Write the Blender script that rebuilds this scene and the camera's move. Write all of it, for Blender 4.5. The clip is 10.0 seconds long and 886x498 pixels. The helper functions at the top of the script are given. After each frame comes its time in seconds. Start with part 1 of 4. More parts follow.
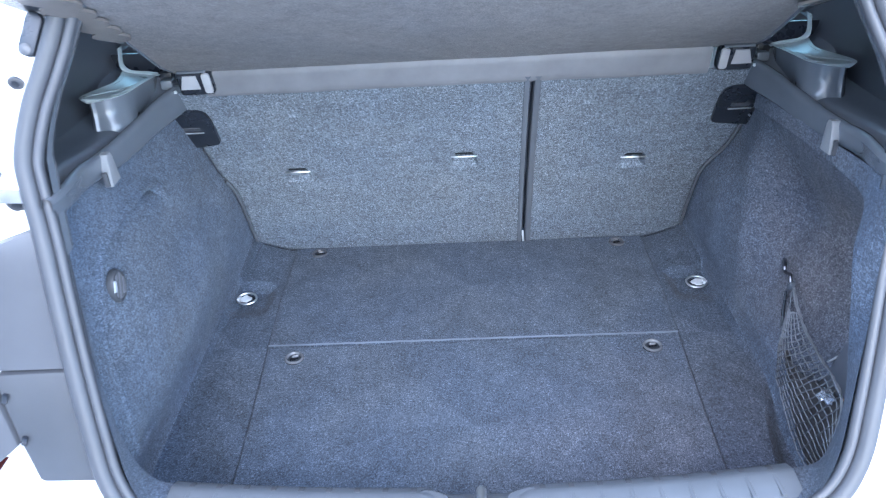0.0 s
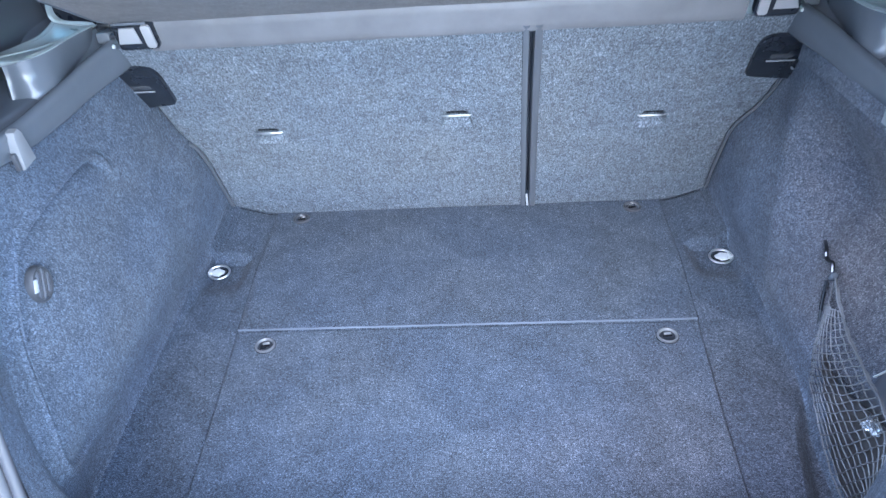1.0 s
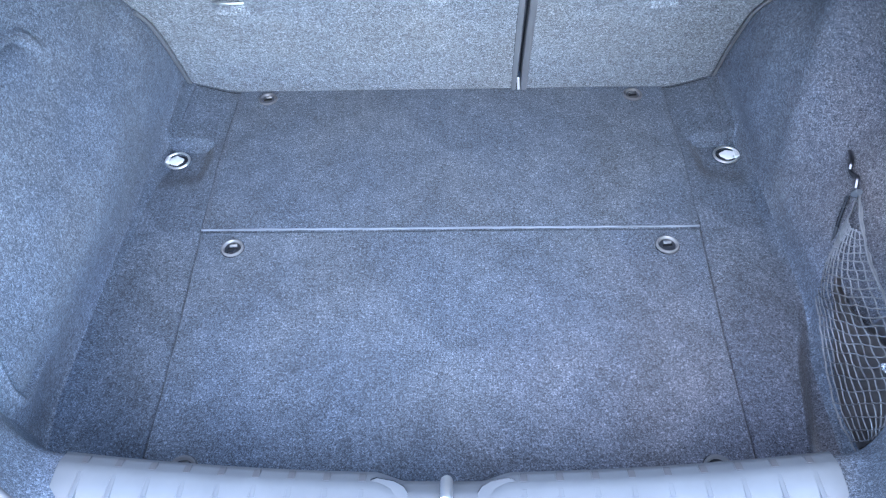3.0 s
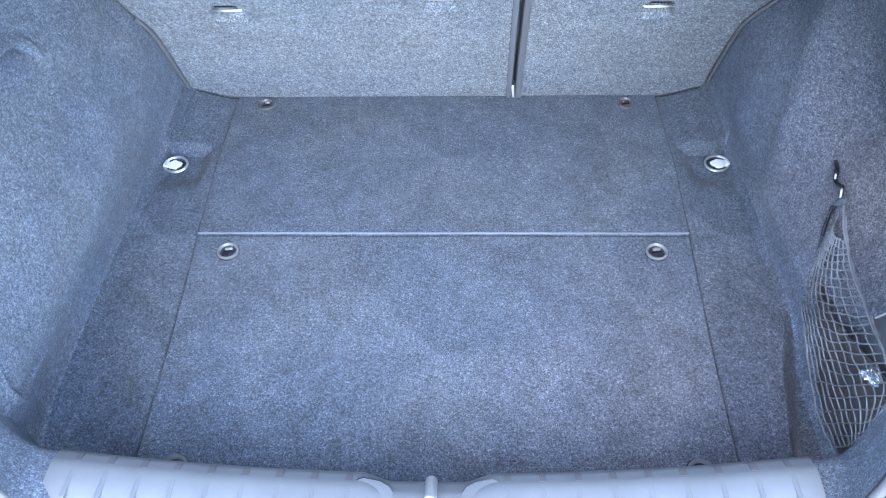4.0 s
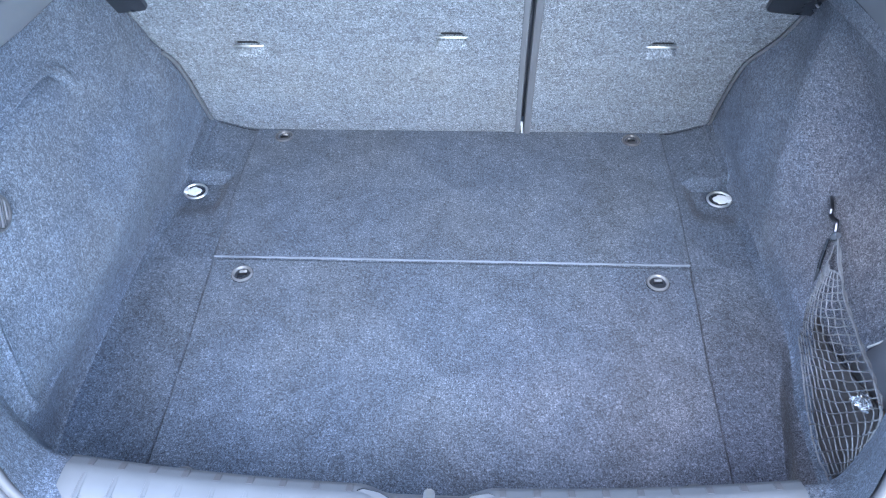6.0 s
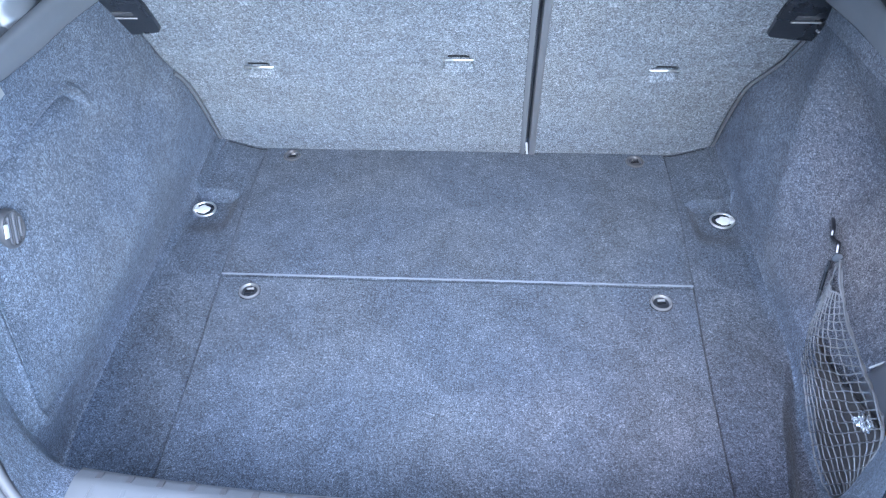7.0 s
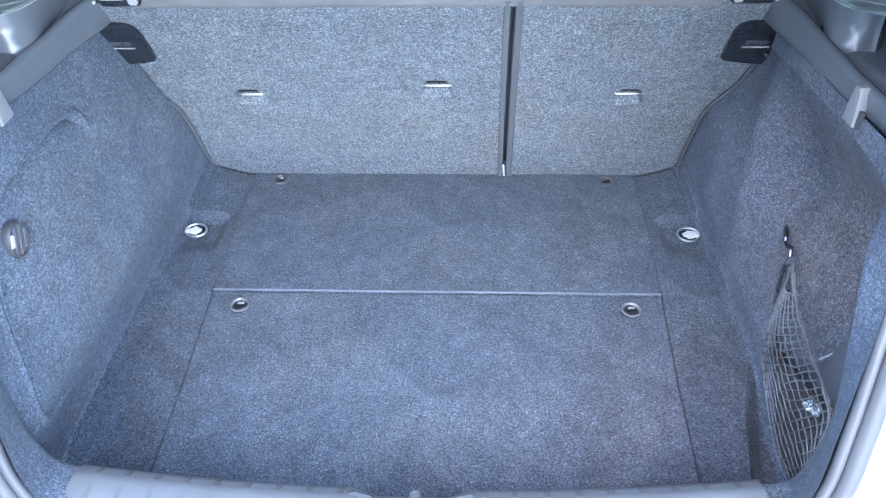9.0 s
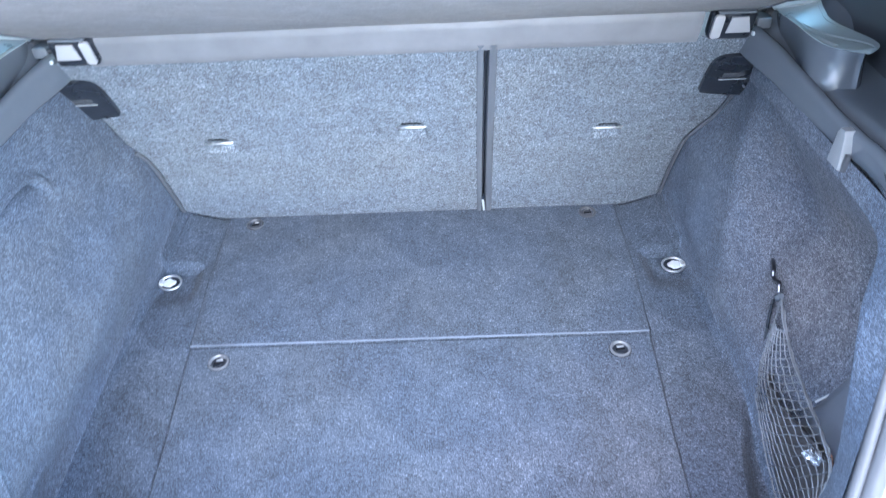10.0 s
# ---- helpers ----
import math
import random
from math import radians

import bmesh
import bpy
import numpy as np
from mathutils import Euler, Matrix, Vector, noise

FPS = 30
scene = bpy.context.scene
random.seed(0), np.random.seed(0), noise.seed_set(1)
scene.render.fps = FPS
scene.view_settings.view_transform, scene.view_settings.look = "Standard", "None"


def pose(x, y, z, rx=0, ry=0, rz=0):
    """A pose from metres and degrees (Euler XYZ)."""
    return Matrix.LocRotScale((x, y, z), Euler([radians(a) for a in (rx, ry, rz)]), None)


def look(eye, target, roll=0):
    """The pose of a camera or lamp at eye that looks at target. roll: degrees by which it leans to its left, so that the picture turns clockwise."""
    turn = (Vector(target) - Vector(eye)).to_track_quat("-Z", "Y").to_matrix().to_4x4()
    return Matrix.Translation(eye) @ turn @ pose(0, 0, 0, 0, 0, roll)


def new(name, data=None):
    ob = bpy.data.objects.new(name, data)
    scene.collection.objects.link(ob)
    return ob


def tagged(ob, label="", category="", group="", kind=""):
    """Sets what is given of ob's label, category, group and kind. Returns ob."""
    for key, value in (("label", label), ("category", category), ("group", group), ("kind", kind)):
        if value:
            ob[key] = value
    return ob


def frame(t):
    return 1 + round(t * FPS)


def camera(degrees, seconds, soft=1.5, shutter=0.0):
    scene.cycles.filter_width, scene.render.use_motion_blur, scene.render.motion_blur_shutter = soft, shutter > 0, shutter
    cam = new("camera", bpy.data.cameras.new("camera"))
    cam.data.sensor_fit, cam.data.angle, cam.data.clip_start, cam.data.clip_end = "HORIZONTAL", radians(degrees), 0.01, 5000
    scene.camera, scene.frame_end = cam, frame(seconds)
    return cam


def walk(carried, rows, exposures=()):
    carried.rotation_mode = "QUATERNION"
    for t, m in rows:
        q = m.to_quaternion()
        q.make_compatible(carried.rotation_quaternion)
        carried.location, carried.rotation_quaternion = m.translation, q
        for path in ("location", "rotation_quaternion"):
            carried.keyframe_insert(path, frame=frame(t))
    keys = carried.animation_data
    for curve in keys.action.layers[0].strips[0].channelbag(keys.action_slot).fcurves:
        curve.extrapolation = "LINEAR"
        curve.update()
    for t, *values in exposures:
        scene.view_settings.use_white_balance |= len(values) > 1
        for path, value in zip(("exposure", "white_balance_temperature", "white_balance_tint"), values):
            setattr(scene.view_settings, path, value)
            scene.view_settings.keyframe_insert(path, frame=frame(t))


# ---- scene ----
cam = camera(62.4, 10.0, 1.2, 0.5)
PATH = [
    (0, (-0.002, -1.109, 0.862), (-0.067, 0.61, -0.158), -3.4),
    (0.5, (0.028, -1.012, 0.854), (-0.064, 0.665, -0.232), -3.7),
    (1, (0.055, -0.919, 0.842), (-0.081, 0.686, -0.343), -4.8),
    (1.5, (0.036, -0.849, 0.837), (-0.09, 0.679, -0.448), -4.6),
    (2, (0.02, -0.804, 0.835), (-0.067, 0.626, -0.56), -3.3),
    (2.5, (0.021, -0.786, 0.826), (-0.045, 0.553, -0.658), -2.7),
    (3.8, (0.029, -0.8, 0.84), (-0.017, 0.545, -0.64), -1.6),
    (4, (0.038, -0.801, 0.841), (-0.022, 0.549, -0.633), -1.8),
    (4.5, (0.039, -0.81, 0.843), (-0.03, 0.561, -0.611), -1.9),
    (5, (0.046, -0.819, 0.847), (-0.037, 0.571, -0.589), -2.0),
    (5.5, (0.054, -0.833, 0.849), (-0.04, 0.577, -0.566), -1.9),
    (7, (0.054, -0.852, 0.859), (-0.065, 0.614, -0.496), -1.7),
    (7.5, (0.049, -0.866, 0.863), (-0.061, 0.62, -0.472), -1.4),
    (8, (0.056, -0.891, 0.863), (-0.046, 0.616, -0.448), -1.2),
    (8.5, (0.057, -0.917, 0.867), (-0.041, 0.608, -0.424), -1.2),
    (9, (0.069, -0.928, 0.871), (-0.017, 0.609, -0.406), -1.5),
    (9.5, (0.079, -0.917, 0.873), (0.003, 0.629, -0.393), -1.8),
    (10, (0.067, -0.865, 0.901), (0.034, 0.686, -0.362), -2.9),
    (10.5, (0.040, -0.780, 0.945), (0.070, 0.770, -0.320), -4.4),
]
EXPOSURES = [(0, 3.16, 5180, 7), (0.5, 3.24, 5080, 7), (1.0, 3.43, 5100, 7), (2.5, 3.68, 5180, 7), (4.0, 3.71, 5240, 7), (7.0, 3.76, 5280, 7), (8.5, 3.62, 5290, 7), (9.5, 3.59, 5290, 7), (10, 3.80, 5270, 7)]
walk(cam, [(t, look(eye, target, roll)) for t, eye, target, roll in PATH], EXPOSURES)

# ---- light ----
world = bpy.data.worlds.new("sky")
scene.world = world
world.use_nodes = True
wn = world.node_tree
sky = wn.nodes.new("ShaderNodeTexSky")
sky.sky_type, sky.sun_disc = "NISHITA", False
SUN_UP, SUN_ROUND = 36, 183          # degrees; a veiled sun behind the car
sky.sun_elevation, sky.sun_rotation = radians(SUN_UP), radians(SUN_ROUND)
wn.links.new(sky.outputs[0], wn.nodes["Background"].inputs[0])
wn.nodes["Background"].inputs[1].default_value = 0.135
sun = new("sun", bpy.data.lights.new("sun", "SUN"))
sun.data.energy, sun.data.angle, sun.data.color = 1.3, radians(112), (1.0, 0.82, 0.64)
sd = Vector((math.sin(radians(SUN_ROUND)) * math.cos(radians(SUN_UP)), math.cos(radians(SUN_ROUND)) * math.cos(radians(SUN_UP)), math.sin(radians(SUN_UP))))
sun.matrix_world = look(sd * 20, (0, 0, 0))


# ---- materials ----
def material(name, rough=0.5, metal=0.0, spec=0.5):
    m = bpy.data.materials.new(name)
    m.use_nodes = True
    b = m.node_tree.nodes["Principled BSDF"]
    b.inputs["Roughness"].default_value, b.inputs["Metallic"].default_value = rough, metal
    b.inputs["Specular IOR Level"].default_value = spec
    return m, m.node_tree, b


def coords(nt, scale=(1, 1, 1)):
    tc, mp = nt.nodes.new("ShaderNodeTexCoord"), nt.nodes.new("ShaderNodeMapping")
    mp.inputs["Scale"].default_value = scale
    nt.links.new(tc.outputs["Object"], mp.inputs["Vector"])
    return mp.outputs[0]


def world_coords(nt):
    return nt.nodes.new("ShaderNodeNewGeometry").outputs["Position"]


def noise_tex(nt, vec, scale, detail=3.0, rough=0.6):
    n = nt.nodes.new("ShaderNodeTexNoise")
    n.inputs["Scale"].default_value, n.inputs["Detail"].default_value, n.inputs["Roughness"].default_value = scale, detail, rough
    nt.links.new(vec, n.inputs["Vector"])
    return n.outputs["Fac"]


def ramp(nt, fac, stops):
    r = nt.nodes.new("ShaderNodeValToRGB")
    e = r.color_ramp.elements
    while len(e) < len(stops):
        e.new(0.5)
    for k, (p, c) in zip(e, stops):
        k.position, k.color = p, (*c, 1)
    nt.links.new(fac, r.inputs[0])
    return r.outputs[0]


def mix(nt, a, b, fac, mode="MIX"):
    n = nt.nodes.new("ShaderNodeMix")
    n.data_type, n.blend_type = "RGBA", mode
    for s, v in ((n.inputs[0], fac), (n.inputs[6], a), (n.inputs[7], b)):
        if hasattr(v, "links"):
            nt.links.new(v, s)
        else:
            s.default_value = v if isinstance(v, float) else (*v, 1)
    return n.outputs[2]


def bump(nt, b, height, strength, dist):
    n = nt.nodes.new("ShaderNodeBump")
    n.inputs["Strength"].default_value, n.inputs["Distance"].default_value = strength, dist
    nt.links.new(height, n.inputs["Height"])
    nt.links.new(n.outputs[0], b.inputs["Normal"])


def curl(nt, vec, scale, width, mask_scale, cut=0.47):
    """Short curled fibres: thin level lines of a noise, broken up by a second one."""
    n = noise_tex(nt, vec, scale, 1.0, 0.5)
    line = ramp(nt, n, ((0.5 - width, (0, 0, 0)), (0.5, (1, 1, 1)), (0.5 + width, (0, 0, 0))))
    mask = ramp(nt, noise_tex(nt, vec, mask_scale, 1.0), ((cut, (0, 0, 0)), (cut + 0.07, (1, 1, 1))))
    return mix(nt, line, mask, 1.0, "MULTIPLY")


def carpet(name, low, mid, high, fleck=420.0, blotch=0.12, fibre=1.0, tint=1.0, clump=0.23):
    """Needled felt: curled pale and dark fibres on a mottled ground."""
    m, nt, b = material(name, 0.95, 0.0, 0.15)
    v1, v2 = coords(nt), coords(nt, (1.13, 0.87, 1.05))
    f1 = noise_tex(nt, v1, fleck, 2.0, 0.7)
    base = ramp(nt, f1, ((0.30, low), (0.50, mid), (0.70, high)))
    pale = tuple(min(1, c * 2.25) for c in high)
    c1 = curl(nt, v1, fleck * 0.44, 0.060, fleck * 0.50, 0.47)
    c2 = curl(nt, v2, fleck * 0.58, 0.075, fleck * 0.55, 0.42)
    dark = curl(nt, v2, fleck * 0.44, 0.085, fleck * 0.60)
    base = mix(nt, base, tuple(c * 0.33 for c in low), mix(nt, (0, 0, 0), dark, 0.85 * fibre))
    base = mix(nt, base, pale, mix(nt, (0, 0, 0), c1, 0.9 * fibre))
    base = mix(nt, base, tuple(c * 1.7 for c in high), mix(nt, (0, 0, 0), c2, 0.7 * fibre))
    big, mid_n = noise_tex(nt, v1, 9.0, 4.0, 0.65), noise_tex(nt, v1, 60.0, 3.0, 0.6)
    shade = ramp(nt, big, ((0.30, (1 - blotch,) * 3), (0.70, (1 + blotch,) * 3)))
    base = mix(nt, base, shade, 1.0, "MULTIPLY")
    hue = ramp(nt, noise_tex(nt, v2, 4.5, 3.0, 0.55), ((0.36, (1 - 0.05 * tint, 1 - 0.01 * tint, 1 + 0.06 * tint)), (0.64, (1 + 0.06 * tint, 1.0, 1 - 0.07 * tint))))
    base = mix(nt, base, hue, 1.0, "MULTIPLY")
    shade = ramp(nt, noise_tex(nt, v2, 24.0, 3.0, 0.6), ((0.32, (1 - 0.6 * blotch,) * 3), (0.68, (1 + 0.6 * blotch,) * 3)))
    base = mix(nt, base, shade, 1.0, "MULTIPLY")
    shade = ramp(nt, mid_n, ((0.30, (0.88,) * 3), (0.70, (1.12,) * 3)))
    base = mix(nt, base, shade, 1.0, "MULTIPLY")
    tuft = ramp(nt, noise_tex(nt, v1, fleck * 0.30, 2.0, 0.6), ((0.32, (1 - clump,) * 3), (0.68, (1 + clump,) * 3)))
    base = mix(nt, base, tuft, 1.0, "MULTIPLY")
    nt.links.new(base, b.inputs["Base Color"])
    b.inputs["Sheen Weight"].default_value, b.inputs["Sheen Roughness"].default_value = 0.06, 0.6
    bump(nt, b, f1, 0.5, 0.0011)
    return m


def plastic(name, colour, rough=0.5, grain=900.0, wear=0.08, spec=0.5, relief=0.25, vary=0.09):
    m, nt, b = material(name, rough, 0.0, spec)
    v = coords(nt)
    n1, n2 = noise_tex(nt, v, grain, 2.0), noise_tex(nt, v, 14.0, 4.0)
    c = ramp(nt, n2, ((0.3, tuple(k * (1 - wear) for k in colour)), (0.7, tuple(k * (1 + wear) for k in colour))))
    nt.links.new(c, b.inputs["Base Color"])
    r = nt.nodes.new("ShaderNodeMapRange")
    r.inputs[3].default_value, r.inputs[4].default_value = rough - vary, rough + vary
    nt.links.new(n2, r.inputs[0])
    nt.links.new(r.outputs[0], b.inputs["Roughness"])
    bump(nt, b, n1, relief, 0.0004)
    return m


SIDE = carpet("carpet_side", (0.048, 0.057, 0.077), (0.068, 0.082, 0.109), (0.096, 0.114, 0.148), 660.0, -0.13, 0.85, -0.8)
# warm light in the side pocket, painted into the carpet colour
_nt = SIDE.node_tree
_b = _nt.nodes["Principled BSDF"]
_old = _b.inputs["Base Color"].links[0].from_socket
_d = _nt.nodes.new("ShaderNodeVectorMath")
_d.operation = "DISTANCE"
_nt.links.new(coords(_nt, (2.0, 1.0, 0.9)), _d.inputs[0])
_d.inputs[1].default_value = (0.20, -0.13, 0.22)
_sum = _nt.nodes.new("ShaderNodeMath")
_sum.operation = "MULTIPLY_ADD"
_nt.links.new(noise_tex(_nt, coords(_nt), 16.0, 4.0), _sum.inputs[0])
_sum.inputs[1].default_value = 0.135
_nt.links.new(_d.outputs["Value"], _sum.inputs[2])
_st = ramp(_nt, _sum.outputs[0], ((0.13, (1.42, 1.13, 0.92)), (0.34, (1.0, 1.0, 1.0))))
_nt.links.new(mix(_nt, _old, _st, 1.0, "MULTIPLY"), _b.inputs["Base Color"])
FLOOR = carpet("carpet_floor", (0.0342, 0.0428, 0.0580), (0.0482, 0.0596, 0.0800), (0.0680, 0.0842, 0.1105), 660.0, 0.21, 0.95, 0.6)
# browner tint along the sill and towards one side of the floor
_nt = FLOOR.node_tree
_b = _nt.nodes["Principled BSDF"]
_old = _b.inputs["Base Color"].links[0].from_socket
_d = _nt.nodes.new("ShaderNodeVectorMath")
_d.operation = "DISTANCE"
_nt.links.new(world_coords(_nt), _d.inputs[0])
_d.inputs[1].default_value = (0.42, -0.40, 0.0)
_sum = _nt.nodes.new("ShaderNodeMath")
_sum.operation = "MULTIPLY_ADD"
_nt.links.new(noise_tex(_nt, world_coords(_nt), 7.0, 4.0), _sum.inputs[0])
_sum.inputs[1].default_value = 0.30
_nt.links.new(_d.outputs["Value"], _sum.inputs[2])
_st = ramp(_nt, _sum.outputs[0], ((0.22, (1.13, 0.98, 0.93)), (0.62, (1.0, 1.0, 1.0))))
_nt.links.new(mix(_nt, _old, _st, 1.0, "MULTIPLY"), _b.inputs["Base Color"])
SEAT = carpet("carpet_seat", (0.060, 0.070, 0.082), (0.090, 0.104, 0.122), (0.134, 0.153, 0.179), 600.0, 0.10, 1.0, 0.4)
BLACK = plastic("black_cloth", (0.012, 0.013, 0.016), 0.9, 900.0, 0.1, 0.1)
LIT_EDGE = plastic("lit_edge_felt", (0.125, 0.145, 0.180), 0.9, 700.0, 0.15, 0.2)
STRAP = plastic("lip_plastic", (0.12, 0.125, 0.145), 0.55, 1500.0)
TRIM = plastic("trim_plastic", (0.115, 0.126, 0.145), 0.25, 900.0, 0.05, 0.7, 0.03, 0.015)
DARK = plastic("dark_plastic", (0.016, 0.019, 0.026), 0.28)
PILLAR = plastic("pillar_plastic", (0.052, 0.056, 0.066), 0.45)
GREY = plastic("grey_plastic", (0.20, 0.21, 0.225), 0.42, 1200.0)
SILL = plastic("sill_plastic", (0.098, 0.108, 0.122), 0.36, 1200.0)
# green-blue tinge stands in for tinted window light on the support
PALE = plastic("pale_plastic", (0.37, 0.41, 0.405), 0.3)
LOBE = plastic("lobe_plastic", (0.150, 0.138, 0.130), 0.18)
KNOB = plastic("knob_plastic", (0.125, 0.132, 0.145), 0.22)
GAP_SHADE = plastic("gap_shade", (0.060, 0.072, 0.100), 0.5)
SPLIT = plastic("seat_edging", (0.095, 0.103, 0.118), 0.34)
EDGING = plastic("split_plastic", (0.065, 0.068, 0.076), 0.4)
CLIP = plastic("clip_plastic", (0.31, 0.31, 0.32), 0.35)
HOOK = plastic("hook_plastic", (0.20, 0.205, 0.215), 0.4)
SHELF = carpet("shelf_felt", (0.100, 0.099, 0.102), (0.123, 0.121, 0.125), (0.146, 0.144, 0.148), 560.0, 0.10, 0.35, 0.4, 0.06)
_nt = SHELF.node_tree
_b = _nt.nodes["Principled BSDF"]
_old = _b.inputs["Base Color"].links[0].from_socket
_d = _nt.nodes.new("ShaderNodeVectorMath")
_d.operation = "DISTANCE"
_nt.links.new(coords(_nt, (1.0, 0.6, 1.0)), _d.inputs[0])
_d.inputs[1].default_value = (0.016, -0.130, 0.106)
_sum = _nt.nodes.new("ShaderNodeMath")
_sum.operation = "MULTIPLY_ADD"
_nt.links.new(noise_tex(_nt, coords(_nt), 45.0), _sum.inputs[0])
_sum.inputs[1].default_value = 0.135
_nt.links.new(_d.outputs["Value"], _sum.inputs[2])
_st = ramp(_nt, _sum.outputs[0], ((0.020, (0.45,) * 3), (0.034, (0.82,) * 3), (0.060, (1.0,) * 3)))
_nt.links.new(mix(_nt, _old, _st, 1.0, "MULTIPLY"), _b.inputs["Base Color"])
SHELF_EDGE = plastic("shelf_edge", (0.136, 0.138, 0.147), 0.6, 500.0, 0.16)
RUBBER = plastic("seal_rubber", (0.045, 0.048, 0.056), 0.5, 1500.0)
CORD = plastic("net_cord", (0.19, 0.195, 0.205), 0.18, 1800.0, 0.4, 0.9)
NET_SHEET = plastic("net_sheet_cloth", (0.058, 0.054, 0.055), 0.6, 1500.0, 0.3, 0.3)
WHITE = plastic("white_paint", (0.80, 0.80, 0.80), 0.25, 30.0, 0.02)
BODY_GREY = plastic("body_grey", (0.072, 0.075, 0.084), 0.24, 60.0, 0.04)
FLAP = plastic("flap_grey", (0.046, 0.049, 0.056), 0.42, 400.0)
INSERT = plastic("white_insert", (0.46, 0.48, 0.50), 0.35)
RED = plastic("red_lens", (0.06, 0.012, 0.012), 0.2)
ORANGE = plastic("orange_plastic", (0.40, 0.20, 0.13), 0.45)
LINER = plastic("headliner", (0.35, 0.35, 0.36), 0.9, 500.0)
FOIL, _nt, _b = material("foil_tag", 0.22, 0.9)
_b.inputs["Base Color"].default_value = (0.50, 0.52, 0.55, 1)
CHROME, _nt, _b = material("chrome", 0.38, 1.0)
_b.inputs["Base Color"].default_value = (0.78, 0.79, 0.8, 1)
STEEL, _nt, _b = material("dark_steel", 0.28, 1.0)
_b.inputs["Base Color"].default_value = (0.13, 0.13, 0.145, 1)
TINTED, _nt, _b = material("tinted_glass", 0.02)
_b.inputs["Base Color"].default_value = (0.78, 0.93, 0.82, 1)
_b.inputs["Transmission Weight"].default_value = 1.0
CONCRETE, _nt, _b = material("concrete", 0.9)
_v = coords(_nt)
_c = ramp(_nt, noise_tex(_nt, _v, 3.0, 6.0), ((0.3, (0.46, 0.45, 0.43)), (0.7, (0.58, 0.57, 0.55))))
_nt.links.new(_c, _b.inputs["Base Color"])
bump(_nt, _b, noise_tex(_nt, _v, 60.0, 4.0), 0.4, 0.003)

RENDERED, _nt, _b = material("rendered_wall", 0.9)
_v = coords(_nt)
_nt.links.new(ramp(_nt, noise_tex(_nt, _v, 2.0, 6.0), ((0.3, (0.25, 0.24, 0.23)), (0.7, (0.32, 0.31, 0.29)))), _b.inputs["Base Color"])
bump(_nt, _b, noise_tex(_nt, _v, 90.0, 4.0), 0.5, 0.004)


# ---- building blocks ----
def part(name, bm, mat, parent, label="", smooth=True):
    bmesh.ops.recalc_face_normals(bm, faces=bm.faces)
    me = bpy.data.meshes.new(name)
    bm.to_mesh(me)
    bm.free()
    me.materials.append(mat)
    for p in me.polygons:
        p.use_smooth = smooth
    if smooth:
        me.set_sharp_from_angle(angle=radians(38))
    ob = new(name, me)
    ob.parent = parent
    return tagged(ob, label) if label else ob


def thing(name, label, category, at=(0, 0, 0), group="", kind=""):
    ob = new(name)
    ob.empty_display_size = 0.02
    ob.location = at
    return tagged(ob, label, category, group, kind)


def sm(a, b, v):
    k = min(1.0, max(0.0, (v - a) / (b - a)))
    return k * k * (3 - 2 * k)


def lerp_list(pts, v):
    """Piecewise linear through (key, value) pairs in rising order."""
    if v <= pts[0][0]:
        return pts[0][1]
    for (a, p), (b, q) in zip(pts, pts[1:]):
        if v <= b:
            return p + (q - p) * (v - a) / (b - a)
    return pts[-1][1]


def spline(pts, n):
    """Catmull-Rom through pts, n steps a stretch."""
    P = [Vector(p) for p in pts]
    out = []
    for i in range(len(P) - 1):
        a, b, c, d = P[max(i - 1, 0)], P[i], P[i + 1], P[min(i + 2, len(P) - 1)]
        for k in range(n):
            t = k / n
            out.append(0.5 * ((2 * b) + (c - a) * t + (2 * a - 5 * b + 4 * c - d) * t * t + (3 * b - a - 3 * c + d) * t ** 3))
    return out + [P[-1]]


def rows_mesh(rows, closed=False):
    """A sheet through rows of points; closed joins each row's ends."""
    bm = bmesh.new()
    vs = [[bm.verts.new(p) for p in r] for r in rows]
    for r, s in zip(vs, vs[1:]):
        n = len(r)
        for i in range(n if closed else n - 1):
            bm.faces.new((r[i], r[(i + 1) % n], s[(i + 1) % n], s[i]))
    if closed:
        bm.faces.new(vs[0])
        bm.faces.new(list(reversed(vs[-1])))
    return bm


def tube(path, r, n=8, flat=1.0, up=(0, 0, 1), ring=False):
    P = [Vector(p) for p in path]
    rows = []
    for i, p in enumerate(P):
        a, b = (P[i - 1], P[(i + 1) % len(P)]) if ring else (P[max(i - 1, 0)], P[min(i + 1, len(P) - 1)])
        t = (b - a).normalized()
        u = Vector(up)
        if abs(u.dot(t)) > 0.95:
            u = Vector((1, 0, 0))
        s = t.cross(u).normalized()
        w = s.cross(t).normalized()
        rr = r(i / max(1, len(P) - 1)) if callable(r) else r
        rows.append([p + s * math.cos(k * math.tau / n) * rr + w * math.sin(k * math.tau / n) * rr * flat for k in range(n)])
    if ring:
        bm = bmesh.new()
        vs = [[bm.verts.new(p) for p in q] for q in rows]
        for i in range(len(vs)):
            a, b = vs[i], vs[(i + 1) % len(vs)]
            for k in range(n):
                bm.faces.new((a[k], a[(k + 1) % n], b[(k + 1) % n], b[k]))
        return bm
    return rows_mesh(rows, True)


def block(sx, sy, sz, m=Matrix(), bevel=0.002, seg=2):
    bm = bmesh.new()
    bmesh.ops.create_cube(bm, size=1.0, matrix=Matrix.Diagonal((sx, sy, sz, 1)))
    if bevel:
        bmesh.ops.bevel(bm, geom=bm.edges[:], offset=bevel, segments=seg, profile=0.6, affect="EDGES")
    bm.transform(m)
    return bm


